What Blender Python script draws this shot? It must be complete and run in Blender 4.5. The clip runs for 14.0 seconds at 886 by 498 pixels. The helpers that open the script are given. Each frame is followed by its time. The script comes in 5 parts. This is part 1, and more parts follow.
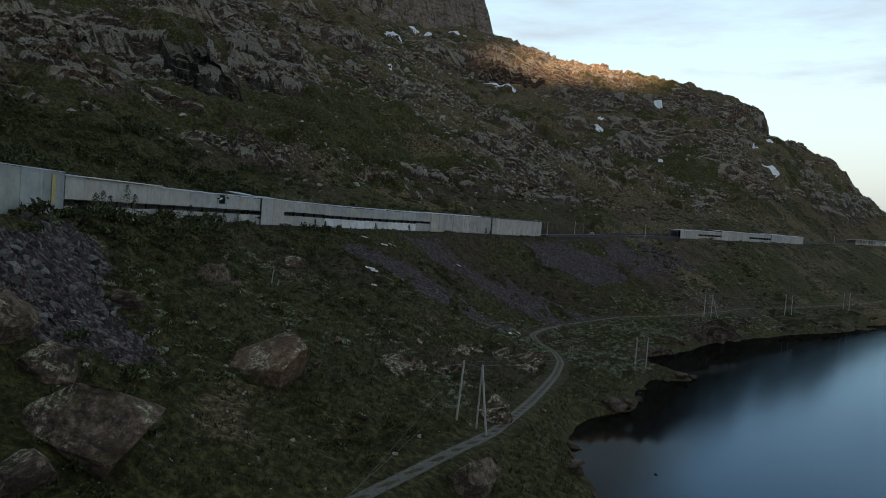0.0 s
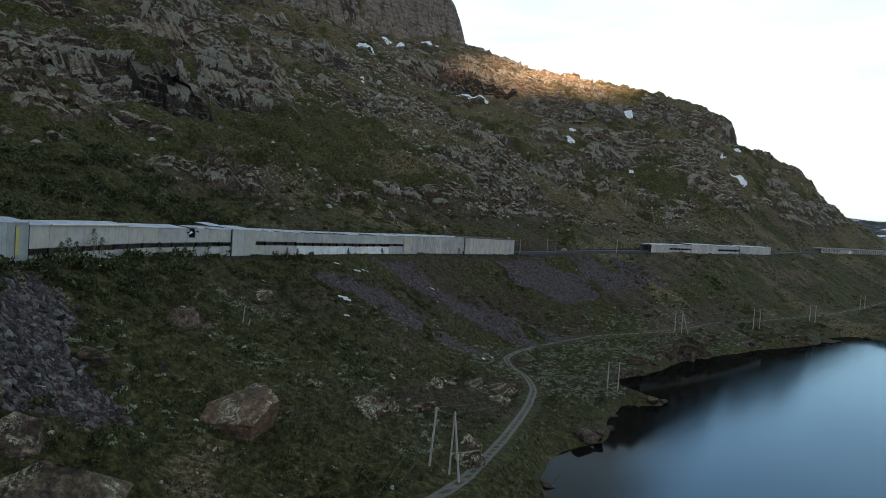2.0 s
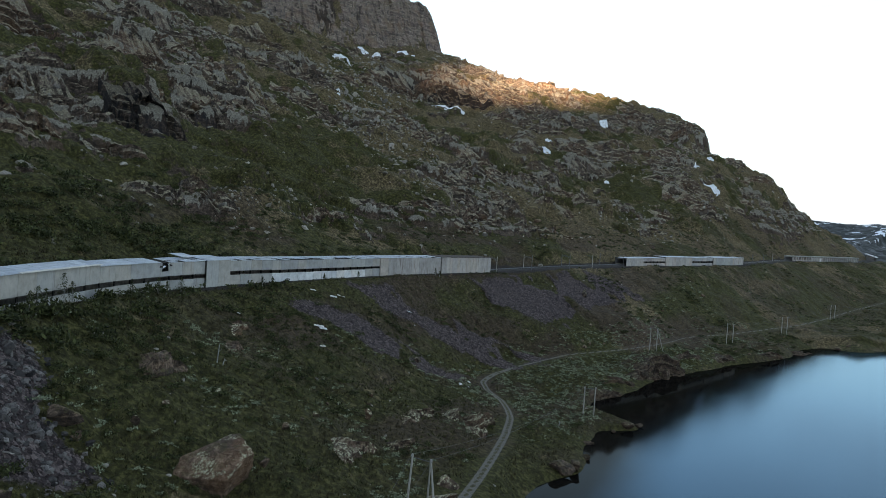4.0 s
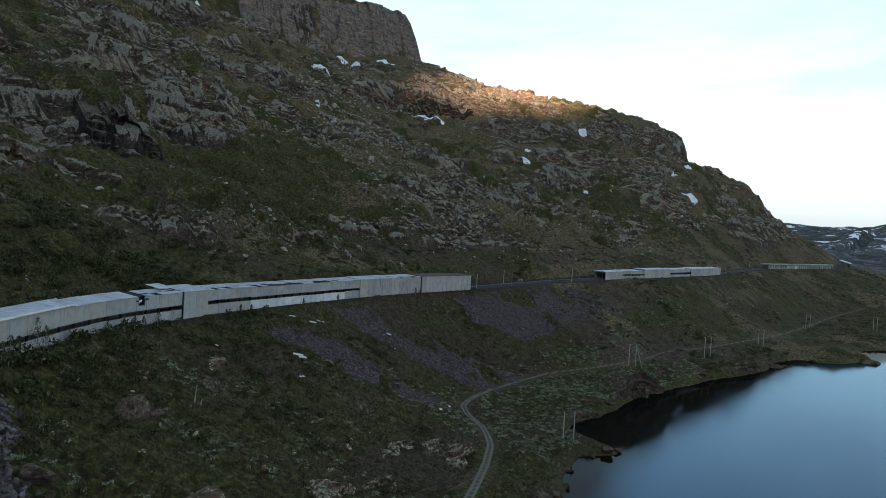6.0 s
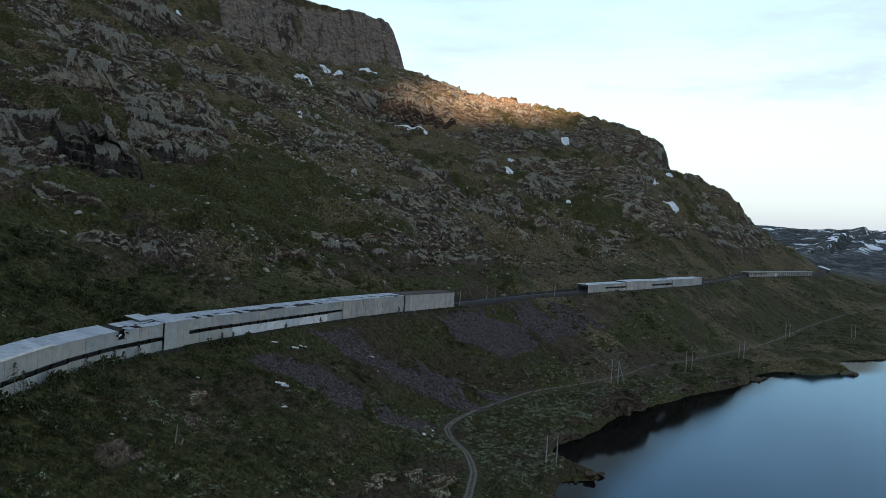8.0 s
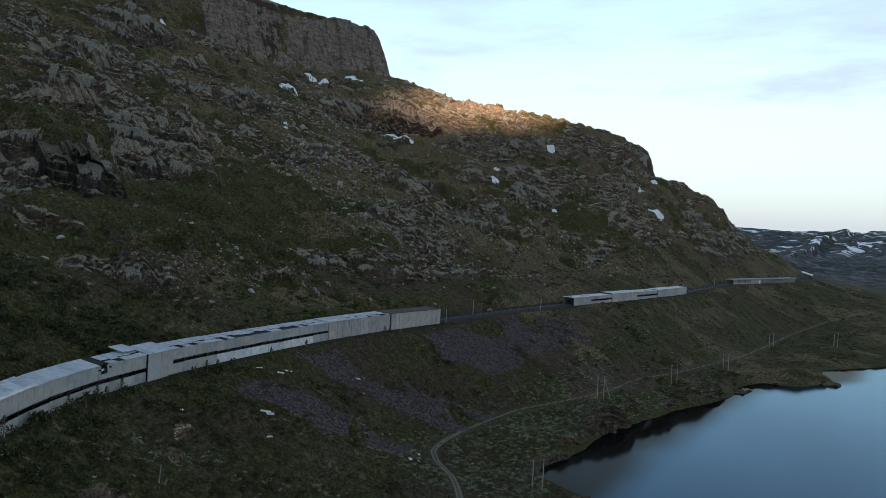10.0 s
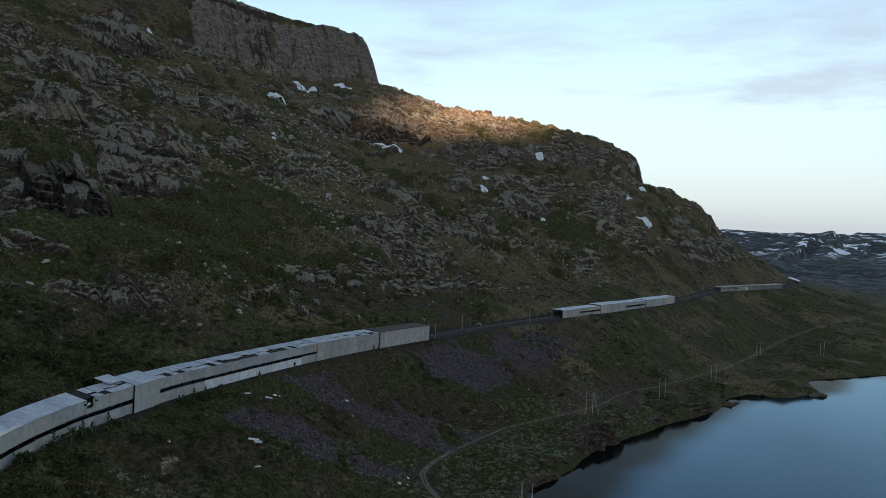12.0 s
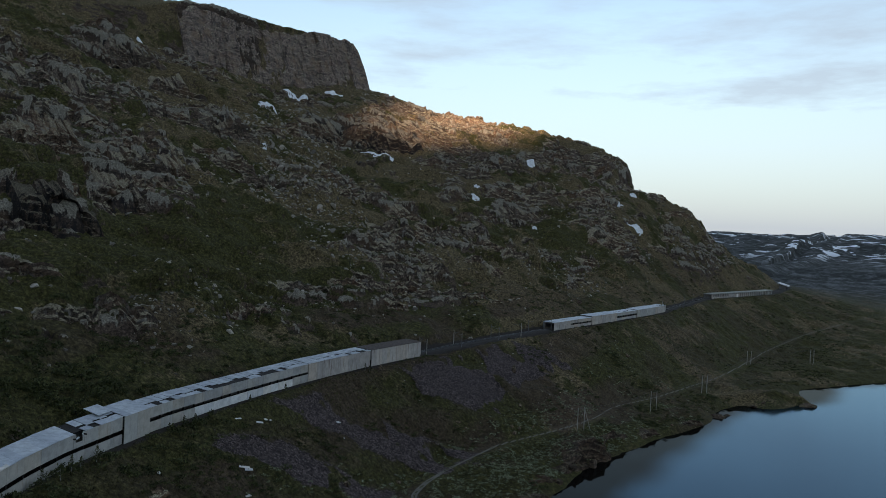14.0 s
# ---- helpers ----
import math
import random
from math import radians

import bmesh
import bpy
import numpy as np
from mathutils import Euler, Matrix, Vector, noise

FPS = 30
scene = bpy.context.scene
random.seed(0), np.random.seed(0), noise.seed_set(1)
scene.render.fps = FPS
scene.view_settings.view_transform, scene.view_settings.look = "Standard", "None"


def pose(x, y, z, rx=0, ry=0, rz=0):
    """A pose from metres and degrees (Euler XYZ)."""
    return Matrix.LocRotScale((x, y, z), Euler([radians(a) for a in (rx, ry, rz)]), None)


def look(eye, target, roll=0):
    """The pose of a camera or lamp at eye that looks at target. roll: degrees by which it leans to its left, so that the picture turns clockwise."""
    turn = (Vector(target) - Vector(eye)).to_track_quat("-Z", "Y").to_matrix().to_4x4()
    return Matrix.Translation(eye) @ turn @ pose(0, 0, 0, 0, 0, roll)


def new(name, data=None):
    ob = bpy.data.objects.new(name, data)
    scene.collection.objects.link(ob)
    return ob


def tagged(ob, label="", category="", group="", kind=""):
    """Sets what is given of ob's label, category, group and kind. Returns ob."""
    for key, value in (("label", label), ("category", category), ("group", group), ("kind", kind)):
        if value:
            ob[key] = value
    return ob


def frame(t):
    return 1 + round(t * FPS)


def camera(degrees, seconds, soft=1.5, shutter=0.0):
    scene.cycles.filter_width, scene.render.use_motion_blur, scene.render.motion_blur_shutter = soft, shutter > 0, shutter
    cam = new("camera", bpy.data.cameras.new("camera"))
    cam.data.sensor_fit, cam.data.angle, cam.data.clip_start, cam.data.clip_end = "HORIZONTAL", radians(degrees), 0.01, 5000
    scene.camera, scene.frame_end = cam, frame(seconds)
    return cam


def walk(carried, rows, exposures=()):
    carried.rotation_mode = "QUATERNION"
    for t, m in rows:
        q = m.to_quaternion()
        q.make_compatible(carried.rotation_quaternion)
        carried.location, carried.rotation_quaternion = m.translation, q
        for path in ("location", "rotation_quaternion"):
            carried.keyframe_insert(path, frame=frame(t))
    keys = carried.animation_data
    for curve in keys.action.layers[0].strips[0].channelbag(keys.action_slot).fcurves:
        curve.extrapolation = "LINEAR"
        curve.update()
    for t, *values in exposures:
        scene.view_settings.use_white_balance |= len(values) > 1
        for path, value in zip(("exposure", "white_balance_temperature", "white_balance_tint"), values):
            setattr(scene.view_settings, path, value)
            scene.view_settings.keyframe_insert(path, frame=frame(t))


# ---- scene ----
cam = camera(64.01, 14.0, soft=0.6)
# seconds, eye (m), yaw to the left, pitch up, roll
ROWS = [
    (0.0, 1.566, -0.371, 36.795, 0.652, -2.556, 4.446),
    (0.5, 1.551, -0.379, 38.333, 0.114, -2.426, 4.357),
    (1.0, 1.536, -0.387, 39.875, -0.408, -2.301, 4.272),
    (1.5, 1.523, -0.395, 41.421, -0.912, -2.181, 4.191),
    (2.0, 1.510, -0.404, 42.970, -1.398, -2.066, 4.112),
    (2.5, 1.498, -0.412, 44.524, -1.868, -1.957, 4.037),
    (3.0, 1.486, -0.421, 46.081, -2.322, -1.852, 3.965),
    (5.5, 1.441, -0.469, 53.907, -4.346, -1.395, 3.645),
    (6.0, 1.435, -0.479, 55.479, -4.704, -1.316, 3.588),
    (6.5, 1.429, -0.489, 57.053, -5.046, -1.241, 3.533),
    (7.0, 1.424, -0.500, 58.628, -5.374, -1.170, 3.480),
    (7.5, 1.420, -0.511, 60.204, -5.687, -1.102, 3.428),
    (8.0, 1.416, -0.522, 61.781, -5.986, -1.038, 3.377),
    (10.5, 1.411, -0.581, 69.670, -7.268, -0.762, 3.141),
    (11.0, 1.412, -0.594, 71.247, -7.484, -0.715, 3.095),
    (11.5, 1.414, -0.607, 72.824, -7.686, -0.671, 3.050),
    (12.0, 1.417, -0.620, 74.399, -7.876, -0.628, 3.005),
    (12.5, 1.420, -0.633, 75.973, -8.053, -0.588, 2.960),
    (13.0, 1.425, -0.646, 77.545, -8.218, -0.550, 2.915),
    (13.5, 1.430, -0.660, 79.115, -8.371, -0.514, 2.869),
    (14.0, 1.436, -0.674, 80.683, -8.512, -0.479, 2.823),
]


def aim(x, y, z, yaw, pitch, roll):
    a, p = radians(yaw), radians(pitch)
    return look((x, y, z), (x - math.sin(a) * math.cos(p), y + math.cos(a) * math.cos(p), z + math.sin(p)), roll)


EXPOSURES = [(0.0, 1.46, 8000, 16), (2.0, 2.03, 7900, 15), (3.0, 2.30, 7800, 14), (5.5, 1.97, 7500, 14), (10.0, 1.65, 7400, 15), (14.0, 1.38, 7450, 16)]
walk(cam, [(row[0], aim(*row[1:])) for row in ROWS], EXPOSURES)


# ---- light: evening sky, low sun behind the valley ----
SUN_HEADING, SUN_HEIGHT = 200.0, 7.0
world = bpy.data.worlds.new("world")
scene.world = world
world.use_nodes = True
wn, wl = world.node_tree.nodes, world.node_tree.links
sky = wn.new("ShaderNodeTexSky")
sky.sky_type, sky.sun_disc = "NISHITA", False
sky.sun_elevation, sky.sun_rotation = radians(SUN_HEIGHT), radians(SUN_HEADING)
sky.altitude, sky.air_density, sky.dust_density, sky.ozone_density = 1200, 1.0, 0.3, 1.2
# thin evening cloud, and haze towards the horizon
where = wn.new("ShaderNodeTexCoord")
flatten = wn.new("ShaderNodeMapping")
flatten.inputs["Scale"].default_value = (1.0, 1.0, 5.0)
veil = wn.new("ShaderNodeTexNoise")
veil.inputs["Scale"].default_value, veil.inputs["Detail"].default_value, veil.inputs["Roughness"].default_value = 3.2, 6, 0.6
soft = wn.new("ShaderNodeMapRange")
for key, value in (("From Min", 0.42), ("From Max", 0.70), ("To Min", 0.0), ("To Max", 0.7)):
    soft.inputs[key].default_value = value
cloud = wn.new("ShaderNodeMix")
cloud.data_type = "RGBA"
cloud.inputs[7].default_value = (1.36, 1.74, 2.24, 1)
wl.new(where.outputs["Generated"], flatten.inputs["Vector"])
wl.new(flatten.outputs[0], veil.inputs["Vector"])
wl.new(veil.outputs["Fac"], soft.inputs["Value"])
rise = wn.new("ShaderNodeSeparateXYZ")
haze = wn.new("ShaderNodeMapRange")
for key, value in (("From Min", 0.30), ("From Max", 0.04), ("To Min", 0.0), ("To Max", 0.95)):
    haze.inputs[key].default_value = value
most = wn.new("ShaderNodeMath")
most.operation = "MAXIMUM"
wl.new(where.outputs["Generated"], rise.inputs[0])
wl.new(rise.outputs[2], haze.inputs["Value"])
wl.new(haze.outputs[0], most.inputs[0])
wl.new(soft.outputs[0], most.inputs[1])
wl.new(most.outputs[0], cloud.inputs[0])
wl.new(sky.outputs[0], cloud.inputs[6])
wl.new(cloud.outputs[2], wn["Background"].inputs[0])
wn["Background"].inputs[1].default_value = 0.12

sun = new("sun", bpy.data.lights.new("sun", "SUN"))
sun.data.energy, sun.data.angle, sun.data.color = 5.0, radians(1.6), (1.0, 0.80, 0.60)
sun_to = Vector((math.sin(radians(SUN_HEADING)) * math.cos(radians(SUN_HEIGHT)), math.cos(radians(SUN_HEADING)) * math.cos(radians(SUN_HEIGHT)), math.sin(radians(SUN_HEIGHT))))
sun.matrix_world = look(sun_to * 500, (0, 0, 0))


# ---- materials ----
class Nodes:
    """A node tree with short calls."""

    def __init__(self, name):
        self.mat = bpy.data.materials.new(name)
        self.mat.use_nodes = True
        self.tree = self.mat.node_tree
        self.bsdf = self.tree.nodes["Principled BSDF"]
        self.where = self.add("ShaderNodeTexCoord").outputs["Object"]

    def add(self, kind, **props):
        node = self.tree.nodes.new(kind)
        for key, value in props.items():
            setattr(node, key, value)
        return node

    def put(self, socket, value):
        if hasattr(value, "is_output"):
            self.tree.links.new(value, socket)
        elif isinstance(value, tuple) and len(value) == 3 and socket.type == "RGBA":
            socket.default_value = (*value, 1)
        else:
            socket.default_value = value
        return self

    def world(self):
        return self.add("ShaderNodeNewGeometry").outputs["Position"]

    def scaled(self, vector, x, y, z):
        node = self.add("ShaderNodeMapping")
        self.put(node.inputs["Vector"], vector)
        node.inputs["Scale"].default_value = (x, y, z)
        return node.outputs[0]

    def noise(self, scale, detail=4, rough=0.55, vector=None, warp=0.0):
        node = self.add("ShaderNodeTexNoise")
        self.put(node.inputs["Vector"], vector or self.world())
        node.inputs["Scale"].default_value, node.inputs["Detail"].default_value = scale, detail
        node.inputs["Roughness"].default_value, node.inputs["Distortion"].default_value = rough, warp
        return node.outputs["Fac"]

    def cells(self, scale, out="Color", feature="F1", vector=None):
        node = self.add("ShaderNodeTexVoronoi", feature=feature)
        self.put(node.inputs["Vector"], vector or self.world())
        node.inputs["Scale"].default_value = scale
        return node.outputs[out]

    def fit(self, value, a, b, lo=0.0, hi=1.0):
        node = self.add("ShaderNodeMapRange", interpolation_type="SMOOTHSTEP")
        for k, v in zip(("Value", "From Min", "From Max", "To Min", "To Max"), (value, a, b, lo, hi)):
            self.put(node.inputs[k], v)
        return node.outputs[0]

    def math(self, op, a, b=0.0):
        node = self.add("ShaderNodeMath", operation=op)
        self.put(node.inputs[0], a).put(node.inputs[1], b)
        return node.outputs[0]

    def mix(self, f, a, b, blend="MIX"):
        node = self.add("ShaderNodeMix", data_type="RGBA", blend_type=blend)
        self.put(node.inputs[0], f).put(node.inputs[6], a).put(node.inputs[7], b)
        return node.outputs[2]

    def ramp(self, value, *stops):
        node = self.add("ShaderNodeValToRGB")
        self.put(node.inputs[0], value)
        el = node.color_ramp.elements
        while len(el) < len(stops):
            el.new(0.5)
        for e, (at, col) in zip(el, stops):
            e.position, e.color = at, (*col, 1)
        return node.outputs[0]

    def split(self, attribute):
        node = self.add("ShaderNodeAttribute", attribute_name=attribute)
        sep = self.add("ShaderNodeSeparateColor")
        self.put(sep.inputs[0], node.outputs["Color"])
        return sep.outputs[0], sep.outputs[1], sep.outputs[2]

    def done(self, colour, rough=0.9, bump=None, depth=0.1, strength=1.0, metal=0.0, spec=0.3):
        b = self.bsdf.inputs
        self.put(b["Base Color"], colour).put(b["Roughness"], rough).put(b["Metallic"], metal).put(b["Specular IOR Level"], spec)
        if bump is not None:
            node = self.add("ShaderNodeBump")
            node.inputs["Distance"].default_value, node.inputs["Strength"].default_value = depth, strength
            self.put(node.inputs["Height"], bump)
            self.tree.links.new(node.outputs[0], b["Normal"])
        return self.mat


def upward(n):
    node = n.add("ShaderNodeSeparateXYZ")
    n.put(node.inputs[0], n.add("ShaderNodeNewGeometry").outputs["Normal"])
    return node.outputs[2]


def rock_colour(n, lichen=0.85, crack=0.5):
    """Grey-brown gneiss with darker beds, cracks and rust; water streaks on steep faces and pale lichen on tops also
    paint in relief.
    """
    v, up = n.world(), upward(n)
    grain = n.noise(1.1, 8, 0.76, v)
    beds = n.noise(0.16, 6, 0.66, n.scaled(v, 0.5, 0.5, 2.4), 0.8)
    col = n.ramp(grain, (0.33, (0.022, 0.018, 0.016)), (0.46, (0.105, 0.086, 0.073)), (0.57, (0.235, 0.195, 0.165)), (0.70, (0.42, 0.36, 0.305)))
    col = n.mix(n.fit(beds, 0.47, 0.60, 0, 0.75), col, (0.036, 0.030, 0.027))
    streak = n.noise(0.6, 7, 0.7, n.scaled(v, 1.0, 1.0, 0.35))
    col = n.mix(n.math("MULTIPLY", n.fit(streak, 0.47, 0.60, 0, 0.5), n.fit(up, 0.45, 0.2)), col, (0.026, 0.022, 0.021))
    col = n.mix(n.fit(n.noise(0.07, 5, 0.6, v), 0.50, 0.64, 0, 0.5), col, (0.130, 0.085, 0.052))
    wob = n.add("ShaderNodeTexNoise")
    wob.inputs["Scale"].default_value, wob.inputs["Detail"].default_value = 0.5, 5
    push = n.add("ShaderNodeVectorMath", operation="MULTIPLY_ADD")
    push.inputs[1].default_value = (4.0, 4.0, 4.0)
    n.put(wob.inputs["Vector"], v).put(push.inputs[0], wob.outputs["Color"]).put(push.inputs[2], v)
    for size, wide in ((0.20, 0.045), (0.7, 0.05)):
        edge = n.cells(size, "Distance", "DISTANCE_TO_EDGE", n.scaled(push.outputs[0], 1.0, 1.0, 2.2))
        col = n.mix(n.fit(edge, 0.0, wide, crack, 0.0), col, (0.014, 0.012, 0.010))
    spots = n.math("MULTIPLY", n.fit(n.noise(1.9, 7, 0.8, v), 0.50, 0.56), n.fit(n.noise(0.13, 5, 0.6, v), 0.42, 0.54))
    spots = n.math("MULTIPLY", spots, n.fit(up, 0.35, 0.75, 0.15, 1.0))
    col = n.mix(1.0, col, (1.02, 0.94, 0.88), "MULTIPLY")
    return n.mix(n.math("MULTIPLY", spots, lichen), col, (0.46, 0.43, 0.28)), grain


def ground_material():
    n = Nodes("fell_ground")
    scree, shelf, far = n.split("lay")
    lane, lush, soil = n.split("lie")
    rock, grain = rock_colour(n, 0.2)
    rock = n.mix(1.0, rock, (0.62, 0.58, 0.55), "MULTIPLY")
    # heath and grass
    mid, fine = n.noise(0.10, 6, 0.65), n.noise(0.9, 7, 0.78)
    green = n.ramp(fine, (0.36, (0.013, 0.012, 0.004)), (0.5, (0.046, 0.044, 0.014)), (0.64, (0.125, 0.112, 0.040)))
    heath = n.ramp(fine, (0.36, (0.018, 0.013, 0.007)), (0.5, (0.098, 0.074, 0.037)), (0.64, (0.30, 0.23, 0.125)))
    turf = n.mix(n.fit(n.math("ADD", mid, n.math("MULTIPLY", lush, 0.34)), 0.60, 0.74), heath, green)
    turf = n.mix(n.math("MULTIPLY", soil, 0.78), turf, n.ramp(fine, (0.35, (0.016, 0.010, 0.007)), (0.65, (0.115, 0.077, 0.052))))
    crag, wet, lip = n.split("crag")
    # near-black tone painted in for overhang shade as well as wet rock
    rock = n.mix(n.math("MULTIPLY", wet, n.fit(n.noise(0.30, 7, 0.72), 0.40, 0.60, 1.0, 0.15)), rock, (0.018, 0.016, 0.017))
    ledge = n.math("ADD", crag, n.math("MULTIPLY", n.math("SUBTRACT", n.noise(0.42, 7, 0.76), 0.5), 0.6))
    bare = n.fit(ledge, 0.50, 0.56)
    height = n.add("ShaderNodeSeparateXYZ")
    n.put(height.inputs[0], n.world())
    # pale lips where rock breaks through the turf: lichen, bleaching and painted top light
    worn = n.fit(n.math("ADD", lip, n.math("MULTIPLY", n.math("SUBTRACT", n.noise(0.55, 7, 0.78), 0.5), 1.5)), 0.50, 0.62)
    pale = n.ramp(n.noise(1.7, 7, 0.8), (0.34, (0.045, 0.038, 0.032)), (0.48, (0.17, 0.15, 0.122)), (0.62, (0.37, 0.335, 0.26)))
    # small stones in the turf
    crumbs = n.fit(n.noise(0.5, 8, 0.8, n.scaled(n.world(), 1.0, 1.0, 2.2), 0.4), 0.60, 0.62)
    where = n.fit(n.math("ADD", n.noise(0.045, 6, 0.65), n.fit(height.outputs[2], 30, 75, -0.06, 0.04)), 0.46, 0.56)
    cover = n.mix(n.math("MAXIMUM", bare, n.math("MULTIPLY", crumbs, where)), turf, rock)
    cover = n.mix(worn, cover, pale)
    # scree: stones of a hand to an arm's length, cold violet grey
    tint = n.add("ShaderNodeSeparateColor")
    n.put(tint.inputs[0], n.cells(1.7))
    small = n.add("ShaderNodeSeparateColor")
    n.put(small.inputs[0], n.cells(4.0))
    stone = n.ramp(n.math("ADD", n.math("MULTIPLY", tint.outputs[0], 0.6), n.math("MULTIPLY", small.outputs[0], 0.4)),
                   (0.1, (0.022, 0.016, 0.016)), (0.55, (0.072, 0.054, 0.052)), (0.9, (0.20, 0.155, 0.145)))
    cover = n.mix(n.fit(n.math("ADD", n.math("ADD", scree, n.math("MULTIPLY", n.math("SUBTRACT", mid, 0.5), 1.5)), n.math("MULTIPLY", n.math("SUBTRACT", fine, 0.5), 0.9)), 0.45, 0.62), cover, stone)
    ballast = n.ramp(n.noise(5.0, 4, 0.8), (0.3, (0.018, 0.015, 0.013)), (0.7, (0.060, 0.052, 0.046)))
    cover = n.mix(n.fit(shelf, 0.35, 0.75), cover, ballast)
    # cart track: two worn gravel lanes and a green crown
    gravel = n.ramp(n.noise(2.2, 5, 0.75), (0.3, (0.10, 0.092, 0.078)), (0.7, (0.23, 0.21, 0.18)))
    crown = n.ramp(fine, (0.35, (0.035, 0.033, 0.016)), (0.65, (0.13, 0.115, 0.06)))
    worn = n.math("ADD", lane, n.math("MULTIPLY", n.math("SUBTRACT", n.noise(0.7, 3), 0.5), 0.16))
    cover = n.mix(n.fit(worn, 0.46, 0.36), cover, n.mix(n.fit(worn, 0.20, 0.12), gravel, crown))
    # far fells: bluish moor with last snow in the hollows
    drift = n.noise(0.013, 5, 0.62, n.scaled(n.world(), 1.0, 0.8, 1.6), 0.3)
    old = n.math("MULTIPLY", n.fit(drift, 0.575, 0.585), n.fit(height.outputs[2], 60, 120))
    moor = n.ramp(n.noise(0.03, 8, 0.78), (0.36, (0.014, 0.016, 0.013)), (0.5, (0.042, 0.046, 0.044)), (0.62, (0.14, 0.145, 0.15)))
    cover = n.mix(far, cover, n.mix(old, moor, (0.82, 0.85, 0.9)))
    lump = n.math("ADD", n.math("ADD", n.math("MULTIPLY", n.noise(0.75, 7, 0.74), 1.0), n.math("MULTIPLY", n.math("MULTIPLY", crumbs, where), 0.35)), n.math("MULTIPLY", n.cells(2.0, "Distance"), n.math("MULTIPLY", scree, 0.8)))
    return n.done(cover, 0.93, lump, 0.6, 1.0, spec=0.15)


def water_material():
    n = Nodes("lake_water")
    w = n.world()
    ripple = n.math("ADD", n.math("MULTIPLY", n.noise(1.5, 5, 0.72, n.scaled(w, 1.0, 0.7, 1.0)), 0.8), n.math("MULTIPLY", n.noise(0.5, 3, 0.5, w), 0.4))
    open_water = n.add("ShaderNodeAttribute", attribute_name="ripple_and_gloss").outputs["Fac"]
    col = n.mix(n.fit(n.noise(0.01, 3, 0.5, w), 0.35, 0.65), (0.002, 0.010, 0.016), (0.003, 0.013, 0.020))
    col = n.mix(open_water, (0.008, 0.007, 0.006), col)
    bump = n.add("ShaderNodeBump")
    bump.inputs["Distance"].default_value = 0.014
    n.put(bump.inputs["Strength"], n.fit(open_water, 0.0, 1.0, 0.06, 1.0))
    n.put(bump.inputs["Height"], ripple)
    body, shine, edge, both = n.add("ShaderNodeBsdfDiffuse"), n.add("ShaderNodeBsdfGlossy"), n.add("ShaderNodeFresnel"), n.add("ShaderNodeMixShader")
    # gloss colour: reflection painted dim near the shore, blue-tinted beyond
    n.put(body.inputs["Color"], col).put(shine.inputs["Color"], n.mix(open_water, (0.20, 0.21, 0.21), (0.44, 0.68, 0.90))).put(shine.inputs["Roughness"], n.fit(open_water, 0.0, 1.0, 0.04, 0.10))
    edge.inputs["IOR"].default_value = 1.333
    for node in (shine, edge):
        n.put(node.inputs["Normal"], bump.outputs[0])
    n.put(both.inputs[0], edge.outputs[0]).put(both.inputs[1], body.outputs[0]).put(both.inputs[2], shine.outputs[0])
    n.put(n.tree.nodes["Material Output"].inputs["Surface"], both.outputs[0])
    n.tree.nodes.remove(n.bsdf)
    return n.mat


def boulder_material(name="boulder_rock", dark=1.0, lichen=0.85, moss=0.6, tone=(1.12, 1.0, 0.9), bald=0.54):
    n = Nodes(name)
    rock, grain = rock_colour(n, 0.0, 0.3)
    rock = n.mix(1.0, rock, tuple(c * dark for c in tone), "MULTIPLY")
    up = upward(n)
    green = n.math("MULTIPLY", n.fit(up, 0.3, 0.75), n.fit(n.noise(0.45, 6, 0.7), 0.47, 0.56))
    rock = n.mix(n.math("MULTIPLY", green, moss), rock, n.ramp(n.noise(3.0, 4), (0.35, (0.035, 0.034, 0.012)), (0.62, (0.15, 0.135, 0.05))))
    crust = n.math("MULTIPLY", n.fit(up, 0.1, 0.7), n.math("MULTIPLY", n.fit(n.noise(2.2, 7, 0.82), 0.50, 0.55), n.fit(n.noise(0.17, 5, 0.62), bald, bald + 0.05)))
    rock = n.mix(n.math("MULTIPLY", crust, lichen), rock, n.ramp(n.noise(5.0, 3), (0.4, (0.40, 0.38, 0.22)), (0.6, (0.70, 0.67, 0.48))))
    relief = n.math("ADD", n.noise(1.6, 8, 0.72), n.math("MULTIPLY", n.noise(1.3, 5, 0.6, n.scaled(n.world(), 0.5, 0.5, 3.0)), 0.6))
    return n.done(rock, 0.9, relief, 0.5, 0.9, spec=0.25)


